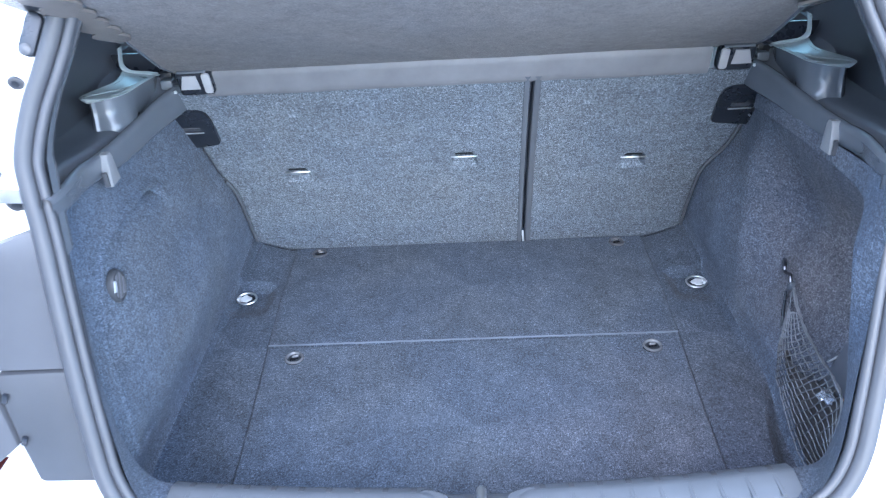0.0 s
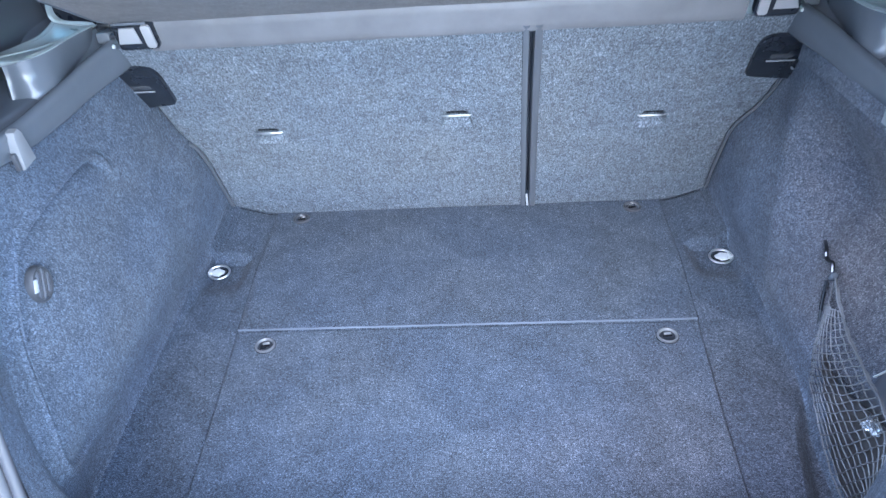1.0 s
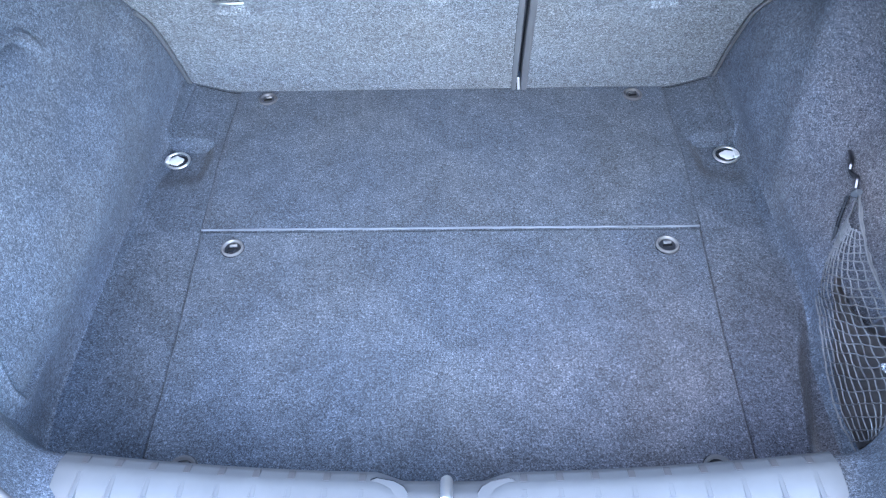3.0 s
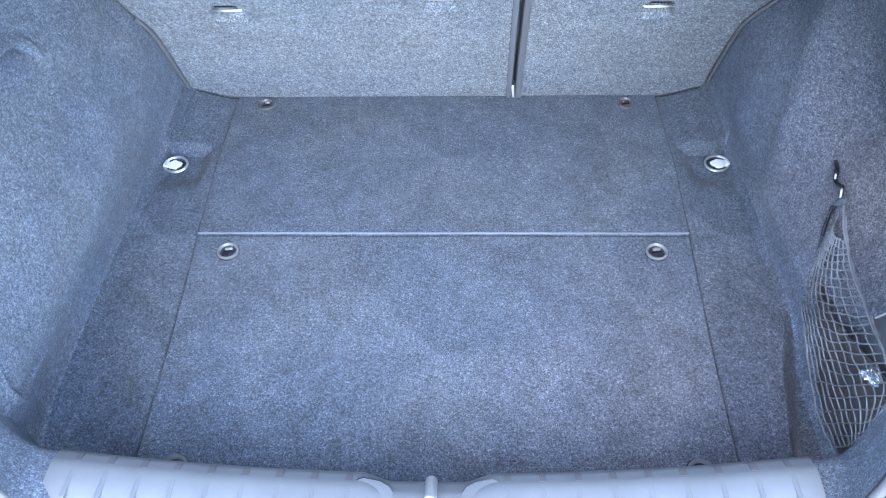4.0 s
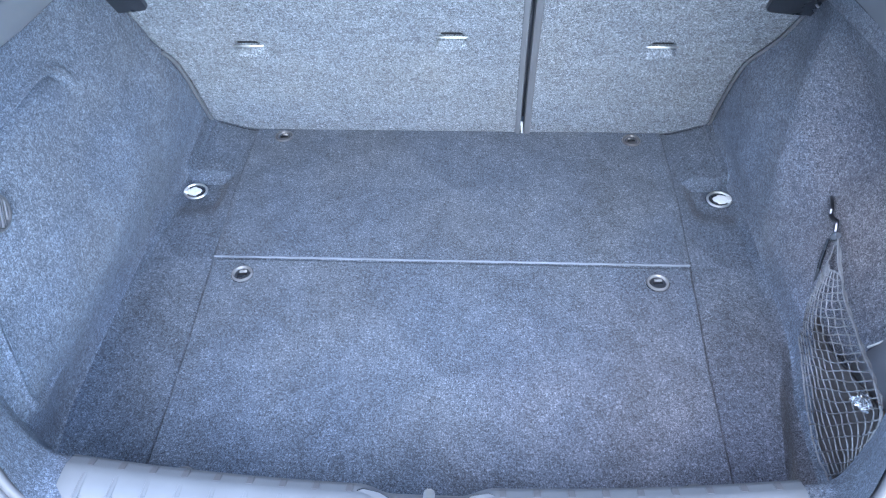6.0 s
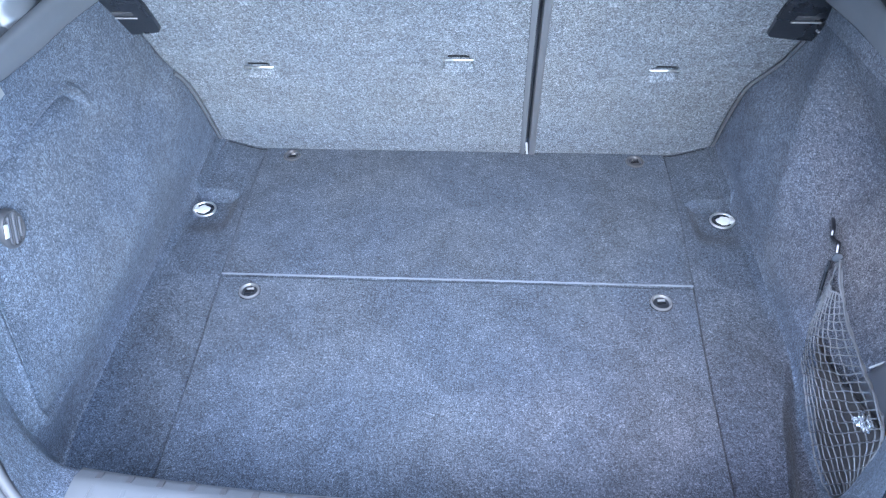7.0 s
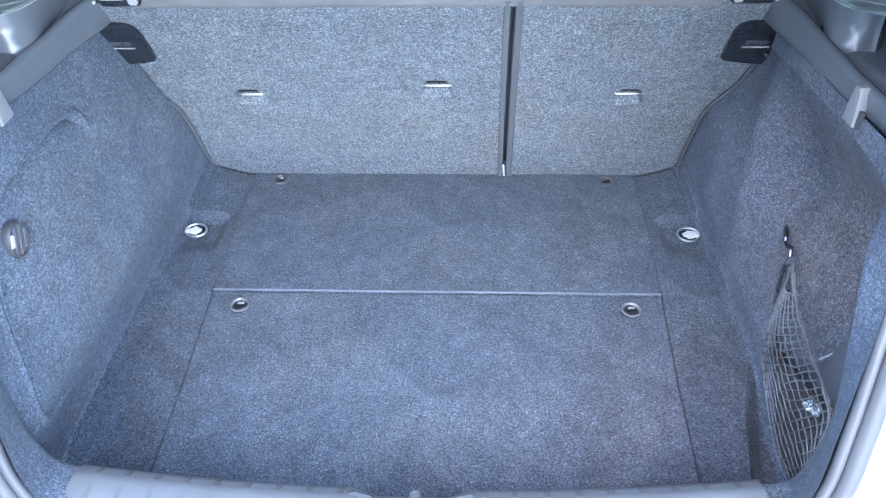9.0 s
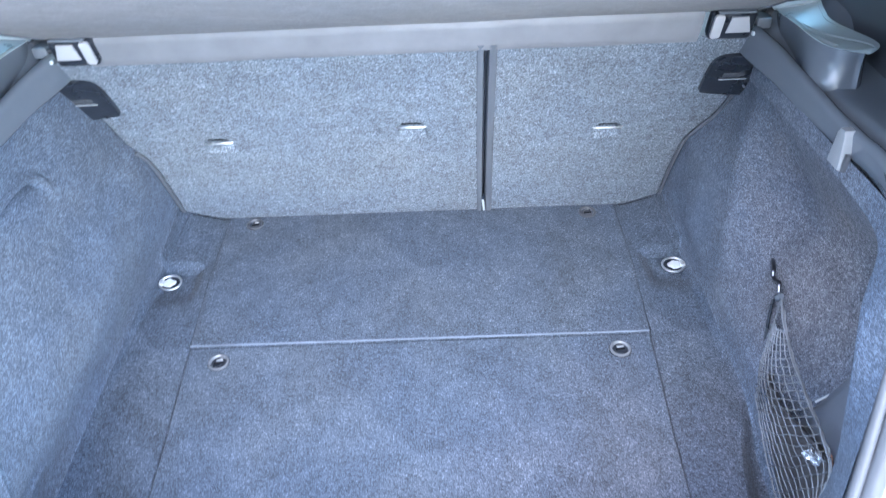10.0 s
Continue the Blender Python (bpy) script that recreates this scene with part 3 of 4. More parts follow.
def seat_back(x0, x1, label, pockets, edge_mat):
    ob = thing("seat_back", label, "seat back", ((x0 + x1) / 2, 0.36, 0), "folding rear seat backs")
    c = Vector(((x0 + x1) / 2, 0.36, 0))
    rows = []
    n_i = int((x1 - x0) / 0.0030)
    for j in range(161):
        v = j / 160
        row = []
        for i in range(n_i + 1):
            u = i / n_i
            zz = 0.47 * v
            out = side_edge(-1 if x0 < -0.3 else 1, 0.031 + 0.439 * v) - 0.003
            a = max(x0, -out) if x0 < -0.3 else x0
            b = min(x1, out) if x1 > 0.3 else x1
            if x0 < -0.3:
                b += slant(zz)
            else:
                a += slant(zz)
            x = a + (b - a) * u
            z = seat_low(x) + (0.470 - seat_low(x)) * v
            y = seat_y(z)
            d = min(x - a, b - x, z - seat_low(x))
            y += 0.007 * (1 - min(1.0, max(0.0, d) / 0.010)) ** 2
            for px, pz in pockets:
                dx, dz = abs(x - px), z - pz
                if -0.036 < dz < 0.014:
                    w = 1 - sm(-0.002, 0.002, dx - (0.019 - 0.30 * dz))
                    y += 0.030 * w * min(1.0, max(0.0, (dz + 0.032) / 0.030)) * (1 - sm(0.005, 0.010, dz))
            y += 0.0015 * noise.noise(Vector((x * 6, z * 6, 4)))
            row.append(Vector((x, y, z)) - c)
        rows.append(row)
    part("carpet", rows_mesh(rows), SEAT, ob)
    part("board", block(x1 - x0 - 0.05, 0.02, 0.40, pose((x0 + x1) / 2 - c.x, 0.318 - 0.36, 0.235, 28, 0, 0), 0.004), DARK, ob)
    for px, pz in pockets:
        an = part("tether_anchor", tube([Vector((px + dx, seat_y(pz) - 0.001 + dy, pz)) - c for dx, dy in ((-0.0245, 0.012), (-0.0245, 0), (-0.023, -0.001), (0.023, -0.001), (0.0245, 0), (0.0245, 0.012))], 0.0017, 8), CHROME, ob, "bright steel child-seat anchor bar")
        part("anchor_slot", block(0.036, 0.006, 0.008, pose(px - c.x, seat_y(pz + 0.006) + 0.006 - c.y, pz + 0.0075, 28, 0, 0), 0.0025), BLACK, an, "dark slot behind the anchor")
    # piping down the outer edge
    s = -1 if x0 < -0.3 else 1
    pth = [Vector((s * (side_edge(s, z) - 0.005), seat_y(z) - 0.002, z)) - c for z in [0.031 + (0.205 if s < 0 else 0.305) * k / 30 for k in range(31)]]
    part("edge_piping", tube(pth, 0.0034 if s < 0 else 0.0028, 8), SPLIT, ob, "grey piping along the outer edge")
    low = [Vector((s * x, seat_y(seat_low(x)) - 0.001, seat_low(x) + 0.0012)) - c for x in [0.16 + 0.33 * k / 20 for k in range(21)]]
    part("lower_piping", tube(low, 0.0010, 6), BLACK, ob)
    # plastic strip at the split
    xs = x1 if s < 0 else x0
    w = 0.0100 if s < 0 else 0.0120
    strip_rows = []
    for k in range(25):
        z = 0.002 + 0.47 * k / 24
        y = seat_y(z)
        strip_rows.append([Vector((xs + slant(z) + s * dx, y + dy, z)) - c for dx, dy in ((-0.002, 0.006), (-0.0015, 0.001), (0.0, -0.0035), (w * 0.5, -0.005), (w - 0.001, -0.003), (w, 0.003), (w, 0.05))])
    part("split_edging", rows_mesh(strip_rows), edge_mat, ob, "smooth plastic edging at the seat split")
    # striker cover in the upper outer corner
    ol = [(0.4600, 0.3535), (0.4622, 0.3490), (0.4670, 0.3465), (0.500, 0.3425), (0.535, 0.338), (0.535, 0.422), (0.512, 0.4290), (0.500, 0.4308), (0.485, 0.4312), (0.4745, 0.4298), (0.4675, 0.4268), (0.4628, 0.4218), (0.4600, 0.4148), (0.4588, 0.4050), (0.4588, 0.3850)]
    bm = bmesh.new()
    front, back = [], []
    for x, z in ol:
        y = seat_y(z)
        front.append(bm.verts.new(Vector((s * x, y - 0.007, z - 0.003)) - c))
        back.append(bm.verts.new(Vector((s * x, y + 0.01, z + 0.002)) - c))
    bm.faces.new(front)
    n = len(ol)
    for k in range(n):
        bm.faces.new((front[k], front[(k + 1) % n], back[(k + 1) % n], back[k]))
    bmesh.ops.bevel(bm, geom=[e for e in bm.edges if all(v in front for v in e.verts)], offset=0.0014, segments=2, profile=0.6, affect="EDGES")
    cov = part("striker_cover", bm, DARK, ob, "black plastic latch cover in the upper corner")
    zc = 0.386
    part("slot", block(0.034, 0.004, 0.0095, pose(s * 0.500 - c.x, seat_y(zc + 0.003) - 0.0070 - c.y, zc + 0.002, 28, 0, 0), 0.0016), EDGING, cov, "grey recess for the seat catch")
    part("striker_bar", tube([Vector((s * x, seat_y(0.379) - 0.0095, 0.3775)) - c for x in (0.480, 0.49, 0.505, 0.522)], 0.0014, 6), GREY, cov, "thin pale steel catch bar")
    part("striker_tip", tube([Vector((s * x, seat_y(0.388) - 0.0095, z)) - c for x, z in ((0.490, 0.3885), (0.495, 0.3865), (0.501, 0.3895))], 0.0013, 6), STEEL, cov)
    peg = part("trim_peg", spun(((0.0018, -0.004), (0.0018, 0.002), (0.0008, 0.003)), pose(s * 0.5235 - c.x, seat_y(0.368) - 0.012 - c.y, 0.362, 90, 0, 0), 12), GREY, ob, "small pale peg below the latch cover")
    return ob


seat_back(-0.53, 0.1180, "wide grey felt-backed folding rear seat back", ((-0.339, 0.254), (0.0, 0.278)), TRIM)
seat_back(0.1265, 0.53, "narrow grey felt-backed folding rear seat back", ((0.338, 0.256),), SPLIT)
tag = thing("white_strip", "small white strip at the foot of the seat split", "tab", (0.1325, 0.360, 0.0))
part("tab", block(0.0045, 0.003, 0.044, pose(-0.004, -0.004, 0.018, 22, -5, 0), 0.0008), INSERT, tag)
# added panel, coloured like the shade in the seat split
well = thing("gap_panel", "panel painting the shade between the two seat backs", "seat shell", (0.13, 0.40, 0.0), kind="structure")
part("panel", block(0.07, 0.01, 0.5, pose(0, -0.115, 0.24, 28, 0, 0), 0.001), GAP_SHADE, well)

# ---- lashing rings ----
def lashing_ring(s):
    x, y = s * 0.474, 0.174
    ob = thing("lashing_ring", "chrome lashing ring over a white insert in the carpet", "lashing ring", (x, y, -0.0085), "lashing rings")
    bm = spun(((0.0118, -0.002), (0.0125, 0.0015), (0.0105, 0.0040), (0.0060, 0.0052), (0.002, 0.0050)), pose(s * 0.003, 0.0015, 0.001, 10, s * -8, 0) @ Matrix.Diagonal((1.05, 0.86, 1.0, 1)), 20)
    for v in bm.verts:
        v.co += v.co.normalized() * 0.0026 * noise.noise(v.co * 190 + Vector((s, 0, 0)))
    part("insert", bm, INSERT, ob, "crumpled white insert inside the ring")
    pts = [Vector((0.0205 * math.cos(a), 0.0165 * math.sin(a), 0.0055 + 0.003 * math.sin(a))) for a in [math.tau * k / 28 for k in range(28)]]
    part("ring", tube(pts, 0.0021, 8, ring=True), CHROME, ob)
    part("hinge", block(0.008, 0.014, 0.008, pose(s * 0.017, 0.002, 0.0045), 0.002), INSERT, ob)
    part("base", spun(((0.0165, 0.0), (0.0165, 0.0015), (0.014, 0.002), (0.006, 0.002)), pose(0, 0, 0)), DARK, ob)


lashing_ring(-1)
lashing_ring(1)

# ---- load sill ----
def sill_y(x):
    return -0.4565 + 0.024 * (x / 0.4) ** 2


sill = thing("sill_plate", "grey ribbed plastic load sill cover", "sill plate", (0, -0.48, 0.1))
C = Vector((0, -0.48, 0.1))


def sill_row(x):
    y0 = sill_y(x)
    k = sm(0.072, 0.036, abs(x)) if abs(x) < 0.072 else 0.0    # dip round the latch
    d, b = 0.007 * k, 0.006 * k
    prof = ((0.001, -0.03), (0.0, 0.05), (0.0, 0.116), (-0.002, 0.1205), (-0.008, 0.124), (-0.015, 0.1275), (-0.0185, 0.1295), (-0.026, 0.1305), (-0.045, 0.130), (-0.06, 0.126), (-0.072, 0.11), (-0.075, 0.06))
    return [Vector((x, y0 + dy - b, dz - (d if dz > 0.1 else 0))) - C for dy, dz in prof]


part("cover", rows_mesh([sill_row(-0.398 + 0.796 * k / 180) for k in range(181)]), SILL, sill)
for s in (-1, 1):
    for k in range(9):
        x = s * (0.372 - 0.0363 * k)
        y0 = sill_y(x)
        part("rib", block(0.0060, 0.034, 0.0030, pose(x - C.x, y0 - 0.0415 - C.y, 0.1294 - C.z, -1.0, 0, s * 2.0), 0.0014, 4), SILL, sill)
        # raised dark strip; the notch's shade is put into its colour
        part("notch", block(0.0075, 0.011, 0.0016, pose(x - C.x, y0 - 0.0105 - C.y, 0.1252 - C.z, -22, 0, 0), 0.0006), EDGING, sill, "dark strip painting the shade of a moulded sill notch")
    ol = [(0.0720, -0.0125), (0.0675, -0.0105), (0.050, -0.0130), (0.040, -0.0180), (0.036, -0.024), (0.034, -0.045), (0.068, -0.045), (0.0745, -0.030), (0.0755, -0.017)]
    tilt = pose(0, sill_y(0.06) - C.y - 0.0005, 0.1150 - C.z, 0, s * -7, 0)
    part("latch_wing", plate([(s * x, y) for x, y in (ol if s < 0 else ol[::-1])], 0.004, tilt, 0.0012), SILL, sill, "smooth plastic wing beside the latch")
    edge = [tilt @ Vector((s * x * 1.012, y + 0.0004, 0.0022)) for x, y in ol + ol[:1]]
    part("wing_joint", tube(edge, 0.0010, 5), DARK, sill)
striker = thing("tailgate_striker", "steel tailgate striker loop in the sill", "striker", (0.004, -0.479, 0.106))
part("loop", tube([Vector(p) for p in ((0, 0.014, -0.02), (0, 0.013, 0.012), (0, 0.010, 0.020), (0, 0.004, 0.0235), (0, -0.010, 0.0235), (0, -0.018, 0.018), (0, -0.02, -0.02))], 0.0062, 10, 0.8), CHROME, striker)
part("base", block(0.058, 0.036, 0.008, pose(0, -0.006, -0.004), 0.003), DARK, striker)
part("pad", block(0.030, 0.010, 0.006, pose(0, -0.024, 0.006), 0.002), GREY, striker)

# ---- rubber seal round the opening ----
seal = thing("weather_seal", "grey rubber weather seal round the boot opening", "weather seal", (0, -0.45, 0.3))
HALF = ((0.0, 0.095), (0.20, 0.098), (0.34, 0.106), (0.395, 0.122), (0.428, 0.148), (0.448, 0.188), (0.458, 0.240), (0.467, 0.30), (0.477, 0.38), (0.486, 0.463), (0.4945, 0.52), (0.496, 0.552), (0.481, 0.60), (0.460, 0.642), (0.442, 0.682), (0.41, 0.77), (0.375, 0.86), (0.32, 0.925), (0.15, 0.95), (0.0, 0.955))


def seal_path(shift, lift):
    pts = []
    half = spline([Vector((x, 0, z)) for x, z in HALF], 5)
    loop = half + [Vector((-p.x, 0, p.z)) for p in reversed(half[1:-1])]
    n = len(loop)
    for i, p in enumerate(loop):
        t = (loop[(i + 1) % n] - loop[i - 1]).normalized()
        o = Vector((t.z, 0, -t.x))
        q = p + o * shift
        pts.append(Vector((q.x, seal_y(q.z) - lift + 0.45, q.z - 0.3)))
    return pts


part("inner_lip", tube(seal_path(-0.0115, 0.004), 0.0062, 10, up=(0, 1, 0), ring=True), RUBBER, seal)
part("outer_bulb", tube(seal_path(0.0050, 0.004), 0.0112, 12, up=(0, 1, 0), ring=True), RUBBER, seal)
part("web", tube(seal_path(0.0, -0.004), 0.010, 8, up=(0, 1, 0), ring=True), DARK, seal)

# ---- upper side trims ----
def upper_trim(s):
    ob = thing("upper_trim", "dark grey moulded plastic trim under the shelf support", "plastic trim", (s * 0.52, -0.1, 0.46), "upper boot trims")
    c = Vector((s * 0.52, -0.1, 0.46))
    rows = []
    for j in range(61):
        y = -0.372 + 0.545 * j / 60
        zb = lerp_list(((-0.372, 0.486), (-0.32, 0.475), (-0.23, 0.457), (-0.12, 0.440), (-0.04, 0.434), (0.17, 0.430)), y)
        zt = lerp_list(((-0.372, 0.511), (-0.33, 0.505), (-0.26, 0.496), (-0.19, 0.484), (-0.12, 0.4785), (0.0, 0.478), (0.17, 0.485)), y)
        zl = 0.475 + (0.032 * sm(-0.06, -0.36, y) if y < -0.06 else 0.020 * sm(-0.03, 0.11, y))
        h = zt - zb
        x0 = 0.503 - (0.030 * sm(-0.20, -0.372, y) if y < -0.2 else 0.0) - 0.014 * sm(0.02, 0.17, y) + 0.003 * math.sin(math.pi * sm(-0.36, 0.17, y))
        xl = x0 + 0.0235 + (0.012 * sm(-0.06, 0.11, y) if y > -0.06 else 0.0)
        prof = ((x0 + 0.012, zb - 0.006), (x0 + 0.004, zb - 0.002), (x0 + 0.001, zb + 0.003), (x0, zb + 0.35 * h), (x0 - 0.002, zb + 0.70 * h), (x0 - 0.0025, zt - 0.008), (x0 - 0.0015, zt - 0.0035), (x0 + 0.001, zt - 0.001), (x0 + 0.0045, zt), (x0 + 0.0078, zt - 0.001), (x0 + 0.0100, zt - 0.0035), (x0 + 0.0114, zt - 0.008), (x0 + 0.0132, zt - 0.0115), (x0 + 0.0160, zt - 0.0125), (x0 + 0.0188, zt - 0.010), (xl - 0.0020, 0.5 * (zt + zl) - 0.0050), (xl + 0.001, zl - 0.002), (xl + 0.006, zl), (xl + 0.030, zl + 0.001), (0.575, zl + 0.003), (0.600, zl + 0.008), (0.612, zl + 0.016))
        rows.append([Vector((s * x, y, z)) - c for x, z in prof])
    part("moulding", rows_mesh(rows), TRIM, ob)
    # pillar lining above the ledge
    rows = []
    for j in range(41):
        y = -0.385 + 0.56 * j / 40
        row = []
        for k in range(24):
            z = 0.483 + 0.482 * k / 23
            ya = y + 0.30 * (z - 0.483)
            dep = 0.612 - 0.10 * sm(-0.20, -0.385, y) - 0.05 * sm(0.60, 0.95, z) - 0.020 * math.exp(-((z - 0.483) / 0.02) ** 2)
            row.append(Vector((s * dep, min(max(ya, seal_y(z) + 0.045), 0.21), z)) - c)
        rows.append(row)
    part("pillar_lining", rows_mesh(rows), PILLAR, ob, "dark plastic pillar lining")
    # pale strip just inside the seal
    fl = []
    for z in [0.44 + 0.5 * k / 24 for k in range(25)]:
        xi = lerp_list(((0.44, 0.474), (0.52, 0.482), (0.552, 0.484), (0.60, 0.468), (0.642, 0.447), (0.682, 0.429), (0.77, 0.397), (0.86, 0.362), (0.93, 0.31)), z)
        y = seal_y(z)
        fl.append([Vector((s * (xi + a), y + b, z)) - c for a, b in ((-0.004, 0.004), (-0.003, 0.018), (0.0, 0.030), (0.012, 0.042), (0.05, 0.05))])
    part("opening_flange", rows_mesh(fl), TRIM, ob)
    # shelf support: a pale tongue on a flared post
    inner = spline([Vector(p) for p in ((0.550, -0.067, 0.5245), (0.530, -0.060, 0.5235), (0.517, -0.040, 0.5220), (0.514, -0.012, 0.5195), (0.514, 0.015, 0.5175), (0.516, 0.045, 0.5140), (0.517, 0.075, 0.5105), (0.518, 0.100, 0.5070), (0.523, 0.125, 0.5030))], 5)
    outer = spline([Vector(p) for p in ((0.566, -0.066, 0.5245), (0.574, -0.054, 0.5245), (0.574, -0.036, 0.5240), (0.566, -0.010, 0.5230), (0.558, 0.018, 0.5215), (0.558, 0.045, 0.5190), (0.566, 0.075, 0.5160), (0.574, 0.102, 0.5135), (0.582, 0.125, 0.5115))], 5)
    last = len(inner) - 1
    dish = [0.0020 - 0.0050 * sm(0.1, 0.5, j / last) for j in range(last + 1)]
    rows = []
    for j, (p, q) in enumerate(zip(inner, outer)):
        top = [p.lerp(q, a / 12) + Vector((0, 0, dish[j] * math.sin(math.pi * a / 12))) for a in range(13)]
        low = [p.lerp(q, a / 12) + Vector((0, 0.002, -0.0016 - 0.0045 * math.sin(math.pi * a / 12))) for a in range(12, -1, -1)]
        rows.append([Vector((s * k.x, k.y, k.z)) - c for k in top + low])
    tip = sum(rows[0], Vector()) / len(rows[0])
    rows = [[tip + (p - tip) * k + Vector((0, -0.004 * (1 - k), 0)) for p in rows[0]] for k in (0.02, 0.55, 0.88)] + rows
    tongue = part("shelf_support", rows_mesh(rows, True), PALE, ob, "pale moulded shelf support tongue")

    def on_tongue(a, j):
        k = inner[j].lerp(outer[j], a) + Vector((0, 0, 0.0003 + dish[j] * math.sin(math.pi * a)))
        return Vector((s * k.x, k.y, k.z)) - c

    for a in (0.07, 0.13):
        part("grip_line", tube([on_tongue(a, j) for j in range(8, last - 6)], 0.0006, 5), PALE, tongue)
    part("lip", tube([on_tongue(0.80 - 0.58 * sm(0.0, 0.65, j / last), j) for j in range(2, last - 14)], lambda t: 0.0004 + 0.0011 * math.sin(math.pi * t), 6), PALE, tongue, "thin raised lip along the tongue")
    part("end_clip", block(0.004, 0.005, 0.005, pose(s * 0.4905 - c.x, 0.104 - c.y, 0.476 - c.z), 0.001), INSERT, ob, "small white clip at the trim end")
    near = [p + Vector((0.002, 0, 0)) for p in inner]
    far = [q + Vector((-0.005 - 0.002 * (sm(0.0, -0.05, q.y) if q.y < 0 else 0.0), 0, 0)) for q in outer]
    loop = list(reversed(near)) + [near[0].lerp(far[0], 0.5) + Vector((0, -0.003, 0))] + far
    rows = []
    for k in range(13):
        t = k / 12
        flare = 0.007 * sm(0.35, 1.0, t)
        row = []
        for i, p in enumerate(loop):
            end = sm(0.03, -0.05, p.y) if p.y < 0.03 else 0.0
            turn = sm(last - 6, last + 4, i)
            row.append(Vector((s * (p.x + (0.006 * t * (1 - end) - flare * end) * (1 - turn)), p.y + (0.009 - 0.003 * t - flare) * end, (p.z - 0.0012) * (1 - t) + 0.470 * t)) - c)
        rows.append(row)
    part("post", rows_mesh(rows), TRIM, ob, "moulded body under the support tongue")
    # pale surround of the gap beside the shelf, towards the rear side window
    hole = spline([Vector(p) for p in ((0.522, 0.125, 0.5030), (0.540, 0.125, 0.5065), (0.560, 0.125, 0.5085), (0.572, 0.125, 0.5105), (0.5805, 0.125, 0.5160), (0.5825, 0.124, 0.5250), (0.5800, 0.123, 0.5380), (0.5775, 0.122, 0.5490))], 5)
    rows = []
    for k, p in enumerate(hole):
        t = (hole[min(k + 1, len(hole) - 1)] - hole[max(k - 1, 0)]).normalized()
        o = Vector((t.z, 0, -t.x))
        wide = 0.0032 - 0.0028 * sm(0.45, 0.75, k / 35)
        rows.append([Vector((s * q.x, q.y, q.z)) - c for q in (p + Vector((0, 0.006, 0)) - o * 0.0005, p + Vector((0, 0.002, 0)), p + o * 0.0008, p + o * wide + Vector((0, -0.001, 0)), p + o * (wide + 0.0015) + Vector((0, 0.003, 0)), p + o * (wide + 0.0015) + Vector((0, 0.02, 0)))])
    part("gap_surround", rows_mesh(rows), PALE, ob, "pale rounded surround beside the shelf")
    part("gap_backing", block(0.11, 0.006, 0.070, pose(s * 0.560 - c.x, 0.165 - c.y, 0.495 - c.z), 0.002), DARK, ob)
    # bag hook on the face
    hook = part("bag_hook", plate([(-0.014, -0.022), (0.013, -0.0235), (0.0095, 0.015), (0.006, 0.022), (-0.004, 0.023), (-0.0085, 0.016)], 0.012, Matrix.Translation(Vector((s * 0.506, -0.170, 0.459)) - c) @ Matrix(((0, 0, -s, 0), (-s * -1.0, 0, 0, 0), (0, 1, 0, 0), (0, 0, 0, 1))) @ pose(0, 0, 0, 0, 0, 0), 0.0025), HOOK, ob, "pale grey plastic bag hook")
    part("hook_pocket", block(0.006, 0.005, 0.022, pose(s * 0.500 - c.x, -0.186 - c.y, 0.448 - c.z), 0.0015), EDGING, hook)
    # shelf pivot at the front end
    part("end_cap", block(0.030, 0.022, 0.060, pose(s * 0.520 - c.x, 0.150 - c.y, 0.470 - c.z), 0.003), DARK, ob)
    piv = part("shelf_pivot", block(0.020, 0.026, 0.016, pose(s * 0.507 - c.x, 0.125 - c.y, 0.486 - c.z), 0.003), TRIM, ob)
    part("pivot_pin", tube([Vector((s * x, 0.118, 0.487)) - c for x in (0.500, 0.485, 0.465)], 0.0035, 8), STEEL, piv)
    return ob


upper_trim(-1)
upper_trim(1)

# ---- raised parcel shelf ----
shelf = thing("parcel_shelf", "grey parcel shelf tilted up towards the tailgate", "parcel shelf", (0, 0.11, 0.507))
C = Vector((0, 0.11, 0.507))


def shelf_half(y):
    return lerp_list(((-0.42, 0.385), (-0.333, 0.397), (-0.19, 0.430), (-0.13, 0.446), (0.06, 0.487), (0.12, 0.488)), y)


rows = []
for j in range(41):
    y = 0.112 - 0.50 * j / 40
    z = 0.507 + (0.11 - y) * 0.48
    w = shelf_half(y)
    lo = [Vector((-w + 2 * w * i / 40, y, z + 0.003 * noise.noise(Vector((i * 0.11, y * 4, 1))))) - C for i in range(41)]
    hi = [Vector((w - 2 * w * i / 40, y + 0.006, z + 0.014)) - C for i in range(41)]
    rows.append(lo + hi)
part("panel", rows_mesh(rows, True), SHELF, shelf)
rows = []
for i in range(81):
    x = -0.440 + 0.858 * i / 80
    wob = 0.0014 * noise.noise(Vector((x * 9, 2, 0)))
    prof = ((0.104, 0.512), (0.1015, 0.505), (0.103, 0.498), (0.1065, 0.486), (0.110, 0.475), (0.1135, 0.4655), (0.118, 0.461), (0.128, 0.464), (0.135, 0.48), (0.13, 0.515))
    rows.append([Vector((x, y, z + wob)) - C for y, z in prof])
part("front_band", rows_mesh(rows, True), SHELF_EDGE, shelf, "lighter grey rolled front edge")
